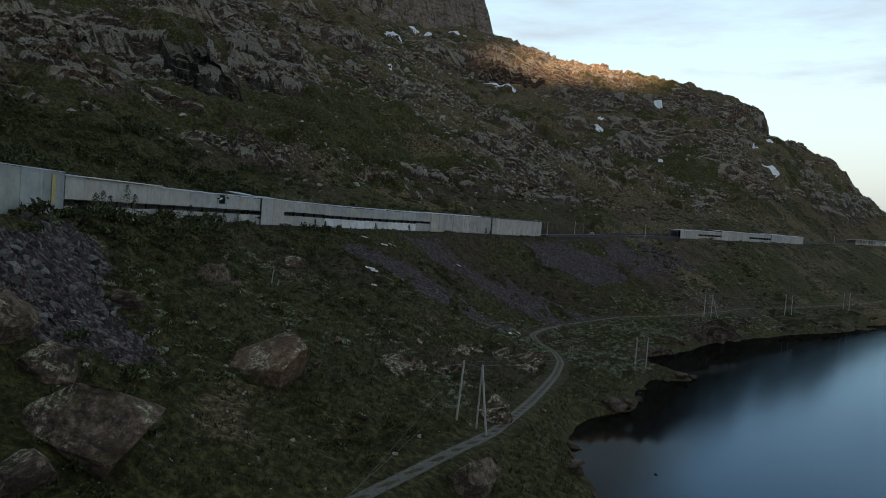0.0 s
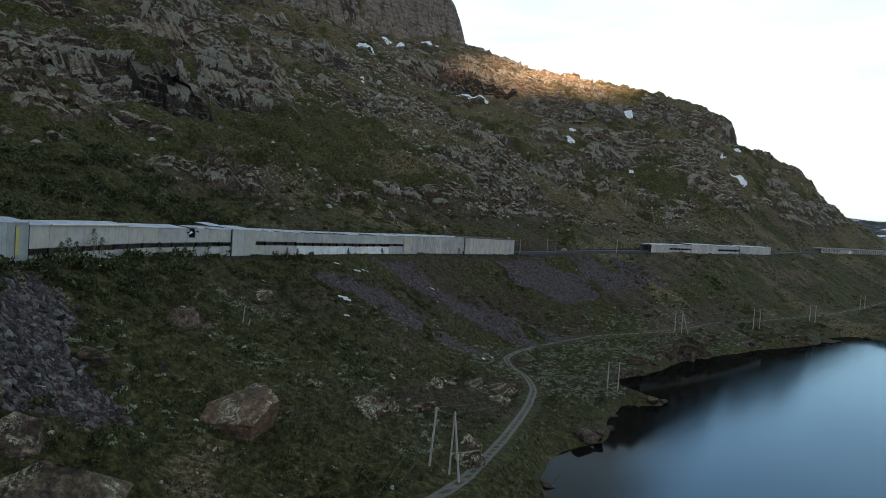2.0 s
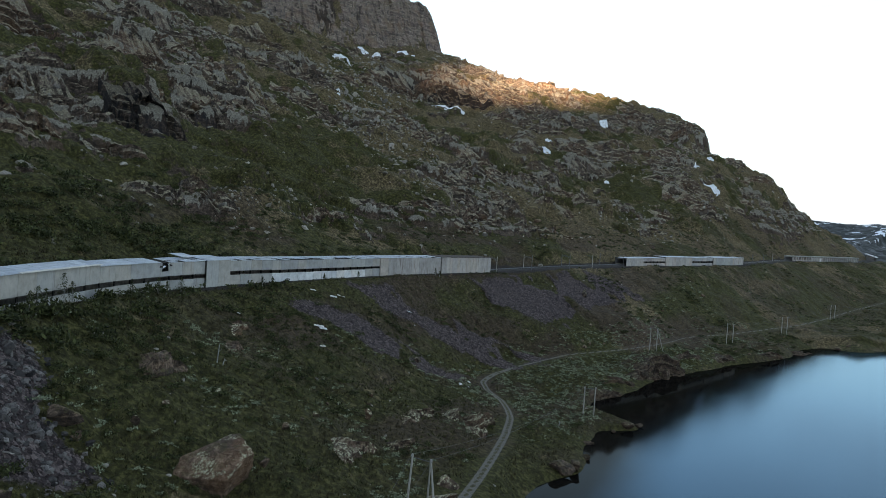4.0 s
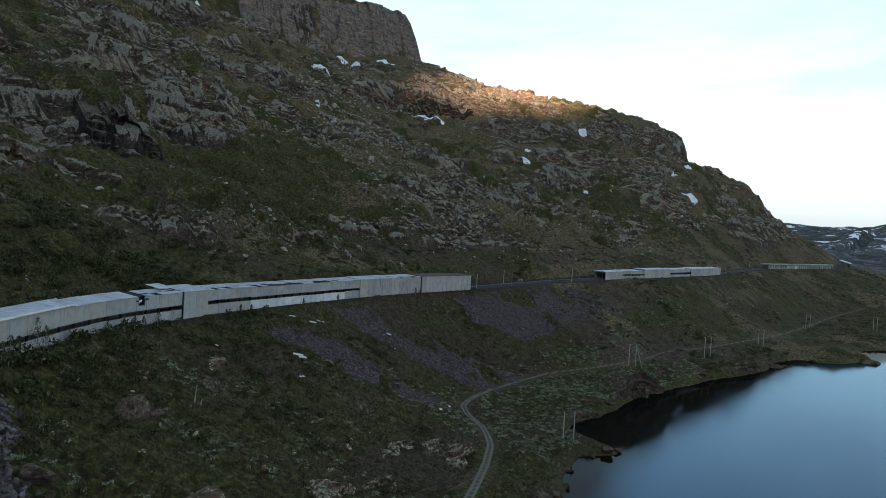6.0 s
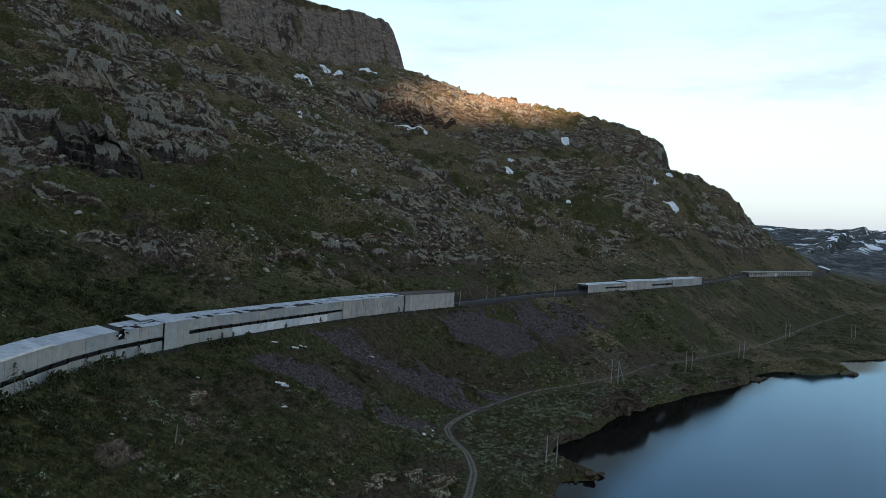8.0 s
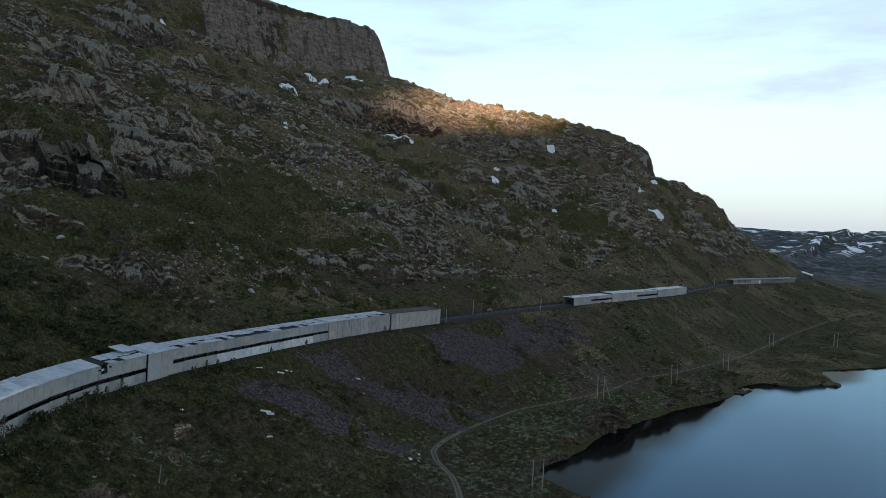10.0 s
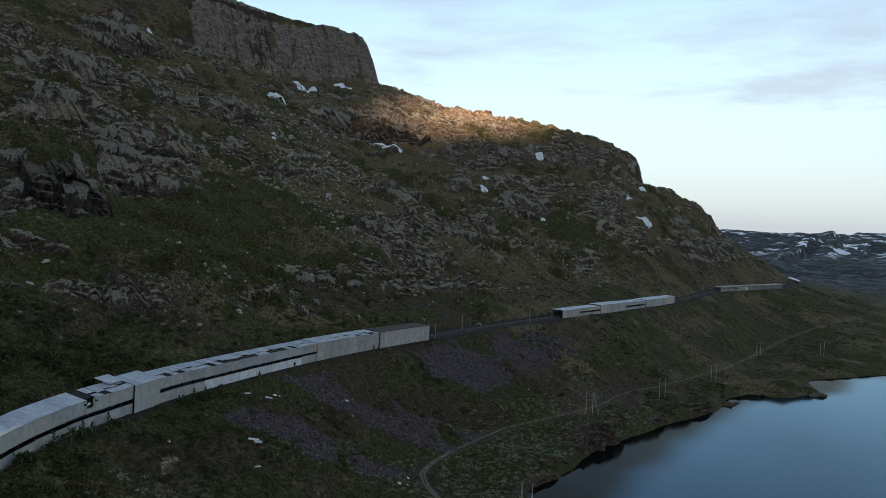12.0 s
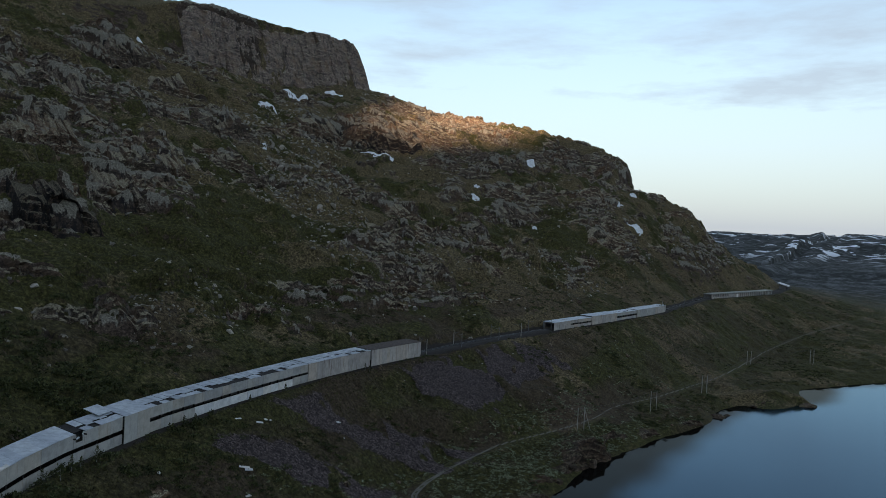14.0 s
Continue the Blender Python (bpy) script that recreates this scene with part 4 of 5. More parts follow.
part("portal_post", *prism(280.0, 280.5, box_ring(6.3, 6.8, 0, 4.1)), CONCRETE, shed2)
part("portal_beam", *prism(280.0, 280.5, box_ring(0.2, 6.4, 3.6, 4.1)), CONCRETE, shed2)

gallery = holder("rock_gallery", on_line(685, 3, 0), "grey concrete railway gallery with open bays between pillars", "gallery")
s = 616.0
while s < 756:
    part("pillar", *prism(s, s + 1.3, box_ring(-0.1, 0.9, -1.0, 3.7)), WALL if s > 690 else WALL_OLD, gallery)
    if s < 668:
        part("parapet", *prism(s + 1.35, s + 4.55, box_ring(0.1, 0.5, -1.0, 1.1 if s < 645 else 3.0)), WALL_OLD, gallery)
    s += 4.6
part("roof", *prism(614, 757, box_ring(-0.7, 7.2, 3.7, 4.5), 5), WALL_GREEN, gallery, "flat mossy concrete roof")
part("back_wall", *prism(614, 757, box_ring(6.4, 7.0, -1.0, 3.7), 5), CONCRETE, gallery)
part("board", *prism(664.5, 667.5, box_ring(-0.4, -0.15, -0.8, 2.9)), WALL_WHITE, gallery, "bright white board")

hut = holder("tunnel_portal", on_line(868, 3, 0), "small shed at a tunnel mouth with a tilted white roof", "tunnel portal")
part("wall_panel", *prism(858, 878, box_ring(0, 0.4, -3, 4.0)), DARK, hut)
part("wall_panel", *prism(858, 858.5, box_ring(0, 8, -3, 5.5)), CONCRETE, hut)
part("back_wall", *prism(858, 878, box_ring(8, 8.4, -3, 6.5)), CONCRETE, hut)
part("roof", *prism(855, 881, [(-1.5, 3.9), (10, 7.6), (10, 8.0), (-1.5, 4.4)]), WALL_WHITE, hut, "white sheet roof")

# ---- the open line between the sheds ----
for name, a, b in (("railway_line", 160, 290), ("railway_line", 450, 616)):
    line = holder(name, on_line((a + b) / 2, 3.6, 0), "single railway track on dark ballast", "railway track", "open railway track")
    part("ballast", *prism(a, b, [(1.4, -0.1), (2.2, 0.42), (5.0, 0.42), (5.8, -0.1)], 4), BALLAST, line)
    for w in (2.88, 4.32):
        part("rail", *prism(a, b, box_ring(w - 0.05, w + 0.05, 0.5, 0.68), 4), STEEL, line)
    s = a + 1.0
    while s < b:
        part("sleeper", *prism(s, s + 0.28, box_ring(2.4, 4.8, 0.40, 0.52)), DARK, line)
        s += 1.3
for i, (s, dw) in enumerate(((172.5, -0.4), (177, 6.8), (200, 0.2), (203, 6.8), (229, -0.4), (233, 6.8), (248, -0.6), (266, 6.8), (276, -0.6), (470, 6.6), (505, 6.6), (540, 6.6), (575, 6.6))):
    mast = holder("railway_mast", on_line(s, dw, -0.3), "slim grey steel mast beside the railway track", "mast", "railway masts")
    foot = on_line(s, dw, -0.4)
    top = (foot[0], foot[1], foot[2] + 6.9)
    part("post", *tube(foot, top, 0.15, 0.10), STEEL if i % 3 else POLE, mast)
    arm = on_line(s, 3.6, 5.6)
    part("bracket", *tube((foot[0], foot[1], foot[2] + 6.0), arm, 0.05, 0.04, 6), STEEL, mast)
    part("strut", *tube((foot[0], foot[1], foot[2] + 5.0), ((foot[0] + arm[0]) / 2, (foot[1] + arm[1]) / 2, (foot[2] + 6.0 + arm[2]) / 2), 0.04, 0.04, 6), STEEL, mast)


# ---- power line along the shore ----
def power_pole(s, w, tall, label, legs=None, tops=None):
    """A frame of two timber poles with a crossarm and porcelain insulators."""
    legs = legs or [(s, w), (s + 1.9, w - 2.2)]
    tops = tops or [(0, 0), (0, 0)]
    base = spot(*legs[0])
    thing = holder("power_pole", base, label, "power pole", "power poles along the lake")
    heads = []
    for (a, b), (dx, dy) in zip(legs[:2], tops):
        foot = spot(a, b, -0.5)
        head = Vector((foot.x + dx, foot.y + dy, base.z + tall))
        part("pole", *tube(foot, head, 0.18, 0.13), POLE, thing)
        heads.append(head)
    if len(legs) > 2:
        part("stay_pole", *tube(spot(*legs[2], -0.4), heads[0] - Vector((0, 0, 0.4)), 0.15, 0.11), POLE, thing)
    way = (heads[1] - heads[0]).normalized()
    a, b = heads[0] - way * 0.35 - Vector((0, 0, 0.45)), heads[1] + way * 0.35 - Vector((0, 0, 0.45))
    part("crossarm", *tube(a, b, 0.045, 0.045, 6), STEEL, thing)
    hangs = []
    for q in (0.04, 0.96):
        p = a.lerp(b, q)
        part("insulator", *tube(p + Vector((0, 0, 0.08)), p + Vector((0, 0, 0.38)), 0.09, 0.05, 8), GLASS, thing)
        hangs.append(p + Vector((0, 0, 0.38)))
    return hangs


rows = [
    power_pole(-78, -112, 9.5, "grey timber power pole above the cart track"),
    power_pole(0, 0, 10.0, "grey timber pole frame with a slanting stay pole", [(-4.4, -82.7), (-5.3, -77.7), (-3.6, -80.1)], [(-1.35, 0.2), (0.5, -0.4)]),
    power_pole(93.0, -57.2, 7.6, "slim grey power pole pair by the water"),
    power_pole(199.8, -33.4, 9.8, "grey timber power pole frame on a rock knoll", [(202, -35.4), (199.8, -33.4), (204.5, -37.5)]),
    power_pole(263.0, -46.0, 9.8, "grey timber power pole pair beside the track"),
    power_pole(327.0, -56.0, 9.8, "grey timber power pole pair beside the track"),
    power_pole(450.0, -59.4, 9.8, "far grey power pole pair on the headland"),
    power_pole(515.0, -93.2, 9.8, "far grey power pole pair across the bay"),
]
for one, two in zip(rows, rows[1:]):
    for a, b in zip(one, two):
        pts = [a.lerp(b, q) - Vector((0, 0, 4 * q * (1 - q) * 0.022 * (b - a).length)) for q in np.linspace(0, 1, 15)]
        cu = bpy.data.curves.new("power_cable", "CURVE")
        cu.dimensions, cu.bevel_depth, cu.bevel_resolution = "3D", 0.014, 1
        sp = cu.splines.new("POLY")
        sp.points.add(len(pts) - 1)
        for p, q in zip(sp.points, pts):
            p.co = (*q, 1)
        cu.materials.append(WIRE)
        tagged(new("power_cable", cu), "thin sagging cable between power poles", "cable", "power cables")


# ---- boulders ----
def rock_mesh(seed, size, subdiv=4, rough=0.085, cuts=12, flatness=0.50):
    """A block of rock: a ball cut by many planes, then roughened."""
    r = random.Random(seed)
    bm = bmesh.new()
    bmesh.ops.create_icosphere(bm, subdivisions=subdiv, radius=1.0)
    planes = []
    for _ in range(cuts):
        nrm = Vector((r.gauss(0, 1), r.gauss(0, 1), r.gauss(0, 0.8))).normalized()
        planes.append((nrm, r.uniform(flatness - 0.12, flatness + 0.22)))
    off = Vector((seed * 3.7, seed * 1.3, 0))
    for v in bm.verts:
        for nrm, d in planes:
            over = v.co.dot(nrm) - d
            if over > 0:
                v.co -= nrm * over * 0.96
        k = noise.fractal(v.co * 2.3 + off, 0.8, 2.1, 5) * rough + noise.noise(v.co * 0.9 + off) * rough * 1.2
        bed = noise.noise(Vector((v.co.x * 0.6, v.co.y * 0.6, v.co.z * 7)) + off) * rough * 0.5
        v.co *= 1 + k + bed
        v.co = Vector((v.co.x * size[0], v.co.y * size[1], v.co.z * size[2]))
    me = bpy.data.meshes.new("boulder")
    bm.to_mesh(me)
    bm.free()
    return me


def boulder(name, s, w, size, seed, label, turn=0.0, tilt=0.0, sink=0.35, mat=None, subdiv=4, group="", cuts=12, rough=0.085):
    me = rock_mesh(seed, size, subdiv, rough, cuts)
    me.materials.append(mat or ROCK)
    me.polygons.foreach_set("use_smooth", np.full(len(me.polygons), False))
    ob = new(name, me)
    p = spot(s, w)
    ob.matrix_world = pose(p.x, p.y, max(p.z, -0.6) + size[2] * (1 - 2 * sink), 0, tilt, turn)
    return tagged(ob, label, "boulder", group)


boulder("boulder", -26.4, -63.0, (6.2, 5.0, 4.9), 7, "large angular brown-grey boulder with lichen on its top, in scrub", 25, 10, 0.36, ROCK_BROWN, 5, cuts=9, rough=0.075)
boulder("boulder", -56.0, -76.0, (9.6, 7.4, 4.4), 11, "huge flat dark boulder capped with moss and yellow lichen", 20, 12, 0.38, ROCK, 5, cuts=8, rough=0.05)
boulder("boulder", -62.5, -79.5, (4.0, 3.4, 2.6), 5, "dark boulder with pale lichen, beside a huge flat one", 10, -6, 0.4)
boulder("boulder", -57.0, -67.0, (4.8, 3.6, 3.4), 23, "dark broken rock at the foot of the scree", 40, 8, 0.4)
boulder("boulder", -60.5, -64.0, (5.0, 3.8, 3.6), 29, "dark broken rock at the foot of the scree", 70, -8, 0.35)
boulder("boulder", -43.5, -54.5, (2.4, 1.6, 2.4), 31, "upright grey slab at the edge of the scree", 20, 12, 0.3)
boulder("boulder", -42.5, -56.0, (1.1, 0.9, 0.8), 37, "pale grey block at the edge of the scree", 50, 0, 0.35)
boulder("boulder", -18.8, -92.0, (4.2, 3.4, 4.0), 41, "tall grey boulder beside the cart track", 15, 5, 0.38)
boulder("boulder", 19.5, -46.0, (1.35, 1.2, 1.35), 43, "rounded pale boulder on heath", 0, 0, 0.3, ROCK_PALE)
boulder("boulder", 212.9, 4.0, (1.7, 1.4, 2.3), 47, "pale upright boulder on the scree", 30, 0, 0.3, ROCK_PALE)
boulder("outcrop", 11.0, -73.5, (2.6, 1.6, 1.9), 73, "rock outcrop with pale lichen beside the track", 35, 0, 0.4, ROCK_PALE)
boulder("boulder", 170.0, -51.5, (3.2, 1.6, 3.2), 103, "pale broken block in a dark rock knob", 0, 0, 0.2, ROCK_PALE)
boulder("outcrop", 358.0, -105.0, (9.0, 4.5, 3.2), 107, "smooth bare rock at the headland's tip", 25, 0, 0.45)
for i, (s, w, r) in enumerate(((-7.1, -52.5, 0.8), (3.0, -48.7, 0.7), (-19.0, -62.2, 0.9), (-12.8, -41.3, 0.9), (-21.4, -75.1, 0.7), (-2.0, -50.6, 0.5), (26.0, -40.0, 0.7), (31.0, -36.0, 0.6), (12.0, -42.0, 0.5), (60.0, -36.0, 0.6), (-33.0, -52.0, 0.8), (-26.0, -48.0, 0.6), (44.0, -30.0, 0.6), (71.4, -15.3, 1.3))):
    boulder("boulder", s, w, (r * 1.15, r * 0.95, r), 200 + i, "small pale boulder lying in heath", 37 * i, 0, 0.3, ROCK_PALE if i % 2 else ROCK, 3, "small boulders on the lower slope")
for i, (s, w, r) in enumerate(((19.9, -97.3, 0.9), (2, -97, 0.7), (4, -95.5, 0.6), (0, -98.5, 0.5), (47.8, -75.1, 2.4), (52, -76, 1.8), (92.5, -69.8, 1.7), (97, -71, 1.3), (88, -68.5, 1.2), (20.6, -82.0, 1.6), (4.8, -92.2, 1.5), (9, -89.5, 1.2), (14, -86, 1.1), (104, -57, 1.5), (73, -69, 1.4), (62, -73.5, 1.5), (333, -82, 1.6), (339, -86, 1.2))):
    boulder("boulder", s, w, (r * 1.4, r, r * 0.75), 300 + i, "dark wet boulder at the water's edge", 53 * i, 0, 0.36, ROCK_WET, 3, "boulders along the shore")


# s, w, half sizes and slant of the last snow
SNOW_AT = [(340, 311, 9, 4.5, -0.5), (431.5, 371, 13.5, 5, -0.1), (502, 381, 9.5, 6, 0.2), (414, 249, 13, 4.5, -0.12), (282, 249, 2.2, 2, 0), (446, 164, 3.6, 3.4, 0), (464, 173, 2.8, 2.8, 0), (619, 196, 4.6, 4.0, 0.3),
           (648, 103, 4.2, 5, 0.8), (616, 75, 8.4, 3.6, 0.1), (728, 116, 6.2, 5, 0.2), (280, 402, 2.4, 2.4, 0), (477, 121, 2.4, 2, 0), (415, 275, 2.6, 2.4, 0)]


# ---- crags on the fell ----
def crag(s0, w0, half, tall, seed, label, mat, grain=1.0, taper=4, dip=0.07, batter=0.26, foot=None, hollow=0.0, fine=0.8, ragged=0.26, tallness=1.3, pool=None):
    """A broken rock face along the slope: jointed blocks and beds from its foot to its lip, and a top that runs back into the hill."""
    n = int(np.clip(2 * half / fine, 18, 300))
    s = s0 + np.linspace(-half, half, n)
    w = np.full(n, float(w0))
    if foot is None:
        level = float(height(np.array(float(s0)), np.array(float(w0)), False))
        for _ in range(3):
            g = (lie(s, w + 3) - lie(s, w - 3)) / 6
            w = w - np.clip((lie(s, w) + dip * (s - s0) - level) / np.maximum(g, 0.35), -5, 5)
        w = np.convolve(np.pad(np.clip(w, w0 - 0.5 * half, w0 + 0.5 * half), 4, "edge"), np.ones(9) / 9, "valid")
    u = (s - s0) / half
    zb = lie(s, w - 2.0)
    H = tall * np.clip(1 - np.abs(u) ** taper, 0, 1) * (1 - ragged + ragged * cells(s / (7 * grain), s * 0, seed)[0] + 0.7 * ragged * fbm(s / (9 * grain), s * 0, 2, seed + 1))
    env = np.clip(1 - np.abs(u) ** 8, 0.1, 1)
    m = int(np.clip(tall / fine, 7, 80))
    ws, zs = [], []
    S1 = s[None, :]
    v = np.linspace(0, 1, m)[:, None]
    h = -2.0 + (H[None, :] + 2.0) * v
    lean = h + 0.12 * S1
    o = 1.6 - batter * h + env * (1.2 * grain * cells(S1 / (6.5 * grain), lean / (8 * grain * tallness), seed + 2)[0] + 0.5 * grain * plates(S1 / (2.8 * grain), lean / (2.6 * grain * tallness), seed + 3) + 0.35 * plates(S1 / 1.3, lean / (1.2 * tallness), seed + 4))
    bed = lean / (3.2 * grain) + 0.5 * fbm(S1 / 18, lean / 9, 2, seed + 5)
    o = o + env * (0.8 if tallness < 2 else 0.15) * grain * smooth(0.2, 0.9, bed - np.floor(bed))
    if hollow:
        o = o - hollow * np.exp(-(((u[None, :] - 0.25) / 0.34) ** 4)) * smooth(0.0, 0.12, v) * smooth(1.0, 0.86, v)
    ws.append(w[None, :] - o)
    zs.append(zb[None, :] + h)
    back = 3.5 + 0.8 * H
    for c in (0.12, 0.3, 0.55, 0.8, 1.0):
        wc = ws[0][-1] + c * back
        rear = lie(s, ws[0][-1] + back) - 1.0
        ws.append(wc[None, :])
        zs.append(((zb + H) * (1 - c) + rear * c + (0.5 * env * plates(s / 2.2, wc / 2.2, seed + 6) if c < 1 else 0))[None, :])
    W, Z = np.concatenate(ws), np.concatenate(zs)
    X, Y = ORIGIN[0] + S1 * ALONG[0] + W * UPHILL[0], ORIGIN[1] + S1 * ALONG[1] + W * UPHILL[1]
    k = len(W)
    i = np.arange(k * n).reshape(k, n)
    f = np.stack([i[:-1, :-1], i[:-1, 1:], i[1:, 1:], i[1:, :-1]], -1).reshape(-1, 4)
    X, Y = np.broadcast_to(X, W.shape), np.broadcast_to(Y, W.shape)
    if pool is not None:
        pool.append((np.stack([X, Y, Z], -1).reshape(-1, 3), f))
        return None
    ob = link_mesh("crag", np.stack([X, Y, Z], -1).reshape(-1, 3), f, [mat], False)
    return tagged(ob, label, "crag", "crags on the fellside")


crag(458, 402, 131, 61, 900, "high jointed grey cliff below the flat brow", CRAG_PALE, 2.0, 22, 0.0, 0.29, foot=1, fine=1.0, ragged=0.03, tallness=3.5)
for i, (cs, cw, wide, tall) in enumerate(CRAGS):
    if i == 0:
        crag(cs, cw - 1, wide, tall, 910, "hollow crag painted black for its overhang's shade, with a pale rib", CRAG_BLACK, 1.2, hollow=7.0, fine=0.6)
    elif i in (8, 9):
        crag(cs, cw - 1, wide * 1.15, tall, 910 + i, "broad brown rock face below the cliff", CRAG_BROWN if i == 8 else CRAG_BLACK, 1.5, fine=0.9)
    else:
        crag(cs, cw - 1, wide * 1.1, tall * 0.85, 910 + i, "jointed grey crag with heath on its top", CRAG if i % 3 else CRAG_BROWN, 0.7 + tall / 25, fine=0.7)
# outcrops on the lower slope and rock faces at the water
for i, (cs, cw, wide, tall, mat, text) in enumerate((
        (1, -60.5, 5.2, 2.6, ROCK_PALE, "low slanting outcrop crusted with pale lichen"), (16.3, -58.7, 3.2, 2.9, ROCK_PALE, "low outcrop crusted with pale lichen"),
        (28.4, -47.3, 2.6, 1.4, ROCK_PALE, "small lichened outcrop in heath"), (35.5, -46.7, 4.8, 2.4, ROCK_PALE, "lichened knoll of broken rock above the cart track"),
        (46, -47.0, 4.4, 3.0, ROCK_PALE, "lichened knoll of broken rock above the cart track"), (46, -54.2, 4.6, 4.6, ROCK_PALE, "bare rock face with pale lichen beside the cart track"),
        (52, -51.2, 3.4, 3.4, ROCK_PALE, "bare rock face with pale lichen beside the cart track"), (3.6, -78.3, 2.4, 2.6, ROCK_PALE, "lichened rock beside the cart track"),
        (-20, -36.6, 5.4, 3.9, ROCK, "dark outcrop with yellow lichen on its brow among scrub"), (2.3, -23.8, 3.0, 1.9, ROCK, "mossy outcrop among scrub"), (10, -15, 4.0, 2.2, ROCK_BROWN, "brown broken outcrop in the bank"),
        (160, -48.5, 9, 7.5, ROCK_WET, "dark rock knob at the shore"), (176, -46, 10, 8.5, ROCK_WET, "dark rock knob at the shore with a white scar"), (188, -44, 8, 7.0, ROCK_WET, "dark rock knob at the shore"),
        (122, -49, 8, 3.0, ROCK_WET, "low rocks at the water's edge"), (138, -48, 7, 3.2, ROCK_WET, "low rocks at the water's edge"), (204, -49, 8, 3.2, ROCK_WET, "low rocks at the water's edge"),
        (225, -55, 8, 3.0, ROCK_WET, "low rocks at the water's edge"), (262, -66, 9, 3.6, ROCK_WET, "low rocks at the water's edge"), (296, -73, 9, 3.4, ROCK_WET, "low rocks at the water's edge"),
        (193, 58, 7, 4.6, CRAG_BROWN, "brown crag above the railway"), (105, 66, 9, 5.0, CRAG_BROWN, "brown crag above the railway"))):
    crag(cs, cw, wide, tall, 700 + 7 * i, text, mat, 0.35 + tall / 14, 3, fine=0.3 if wide < 6 else 0.55)
# lesser ledges along the edges of the dipping beds
pick_at = np.random.default_rng(77)
taken = [(c[0], c[1], c[2] + 8) for c in CRAGS] + [(c[0], c[1] + k, c[2] + 14) for c in SNOW_AT for k in (-8, 0, 6)]
tries, single, rest = 0, 0, {True: [], False: []}
while len(taken) < 640 and tries < 14000:
    tries += 1
    cs, cw = pick_at.uniform(-40, 830), pick_at.uniform(45, 388)
    if cw < float(curve(RAIL, 1, np.array(cs))) + 22 + 26 * smooth(260, 160, cs) or cs > float(curve(NOSE, 1, np.array(cw))) - 25:
        continue
    if rock_m[np.searchsorted(su, cs), np.searchsorted(wv, cw)] < 0.12 or any(abs(cs - a) < r * 0.8 and abs(cw - b) < 7 for a, b, r in taken):
        continue
    wide = (3 + 12 * pick_at.random() ** 1.7) * (1 + 0.6 * smooth(250, 600, cs))
    tall = wide * pick_at.uniform(0.28, 0.55) + 0.8
    taken.append((cs, cw, wide))
    grey = pick_at.random() < 0.6
    own = cs < 480 and tall > 2.6 and single < 225
    single += own
    crag(cs, cw, wide, tall, 1000 + tries, "low grey rock ledge breaking out of the heath" if tall < 4 else "blocky rock ledge with pale lichened edges", CRAG if grey else CRAG_BROWN, 0.45 + tall / 12, 3, fine=0.7 + cs / 1500, pool=None if own else rest[grey])
for grey, heap in rest.items():
    start = np.cumsum([0] + [len(v) for v, _ in heap])
    tagged(link_mesh("rock_ledges", np.concatenate([v for v, _ in heap]), np.concatenate([f + b for (_, f), b in zip(heap, start)]), [CRAG if grey else CRAG_BROWN], False),
           "small broken rock ledges in the heath", "rock ledge", kind="stuff")

# ---- snow patches ----
def snow_patch(s, w, lx, ly, seed, skew=0.0):
    """An uneven drift lx by ly metres about s, w, thick in the middle and thin at its rim."""
    n, m = 44, 8
    c = ORIGIN + s * ALONG + w * UPHILL
    v, f = [], []
    for i in range(m + 1):
        q = i / m
        for k in range(n):
            a = 2 * math.pi * k / n
            r = q * (1 + 0.45 * noise.noise(Vector((math.cos(a) * 1.7, math.sin(a) * 1.7, seed * 5.3))) + 0.25 * noise.noise(Vector((math.cos(a) * 4, math.sin(a) * 4, seed * 2.1))))
            px, py = r * lx * math.cos(a), r * ly * math.sin(a)
            v.append((c[0] + px, c[1] + py + skew * px, q))
    a = np.array(v)
    z = ground(a[:, 0], a[:, 1]) + 1.6 * (1 - a[:, 2] ** 3) - 0.25
    for i in range(m):
        for k in range(n):
            f.append((i * n + k, i * n + (k + 1) % n, (i + 1) * n + (k + 1) % n, (i + 1) * n + k))
    ob = link_mesh("snow_patch", np.column_stack([a[:, :2], z]), f, [SNOW])
    tagged(ob, "last patch of old white snow on the fellside", "snow patch", "snow patches")


for i, (s, w, lx, ly, k) in enumerate(SNOW_AT):
    snow_patch(s, w, lx, ly, i + 1, k)

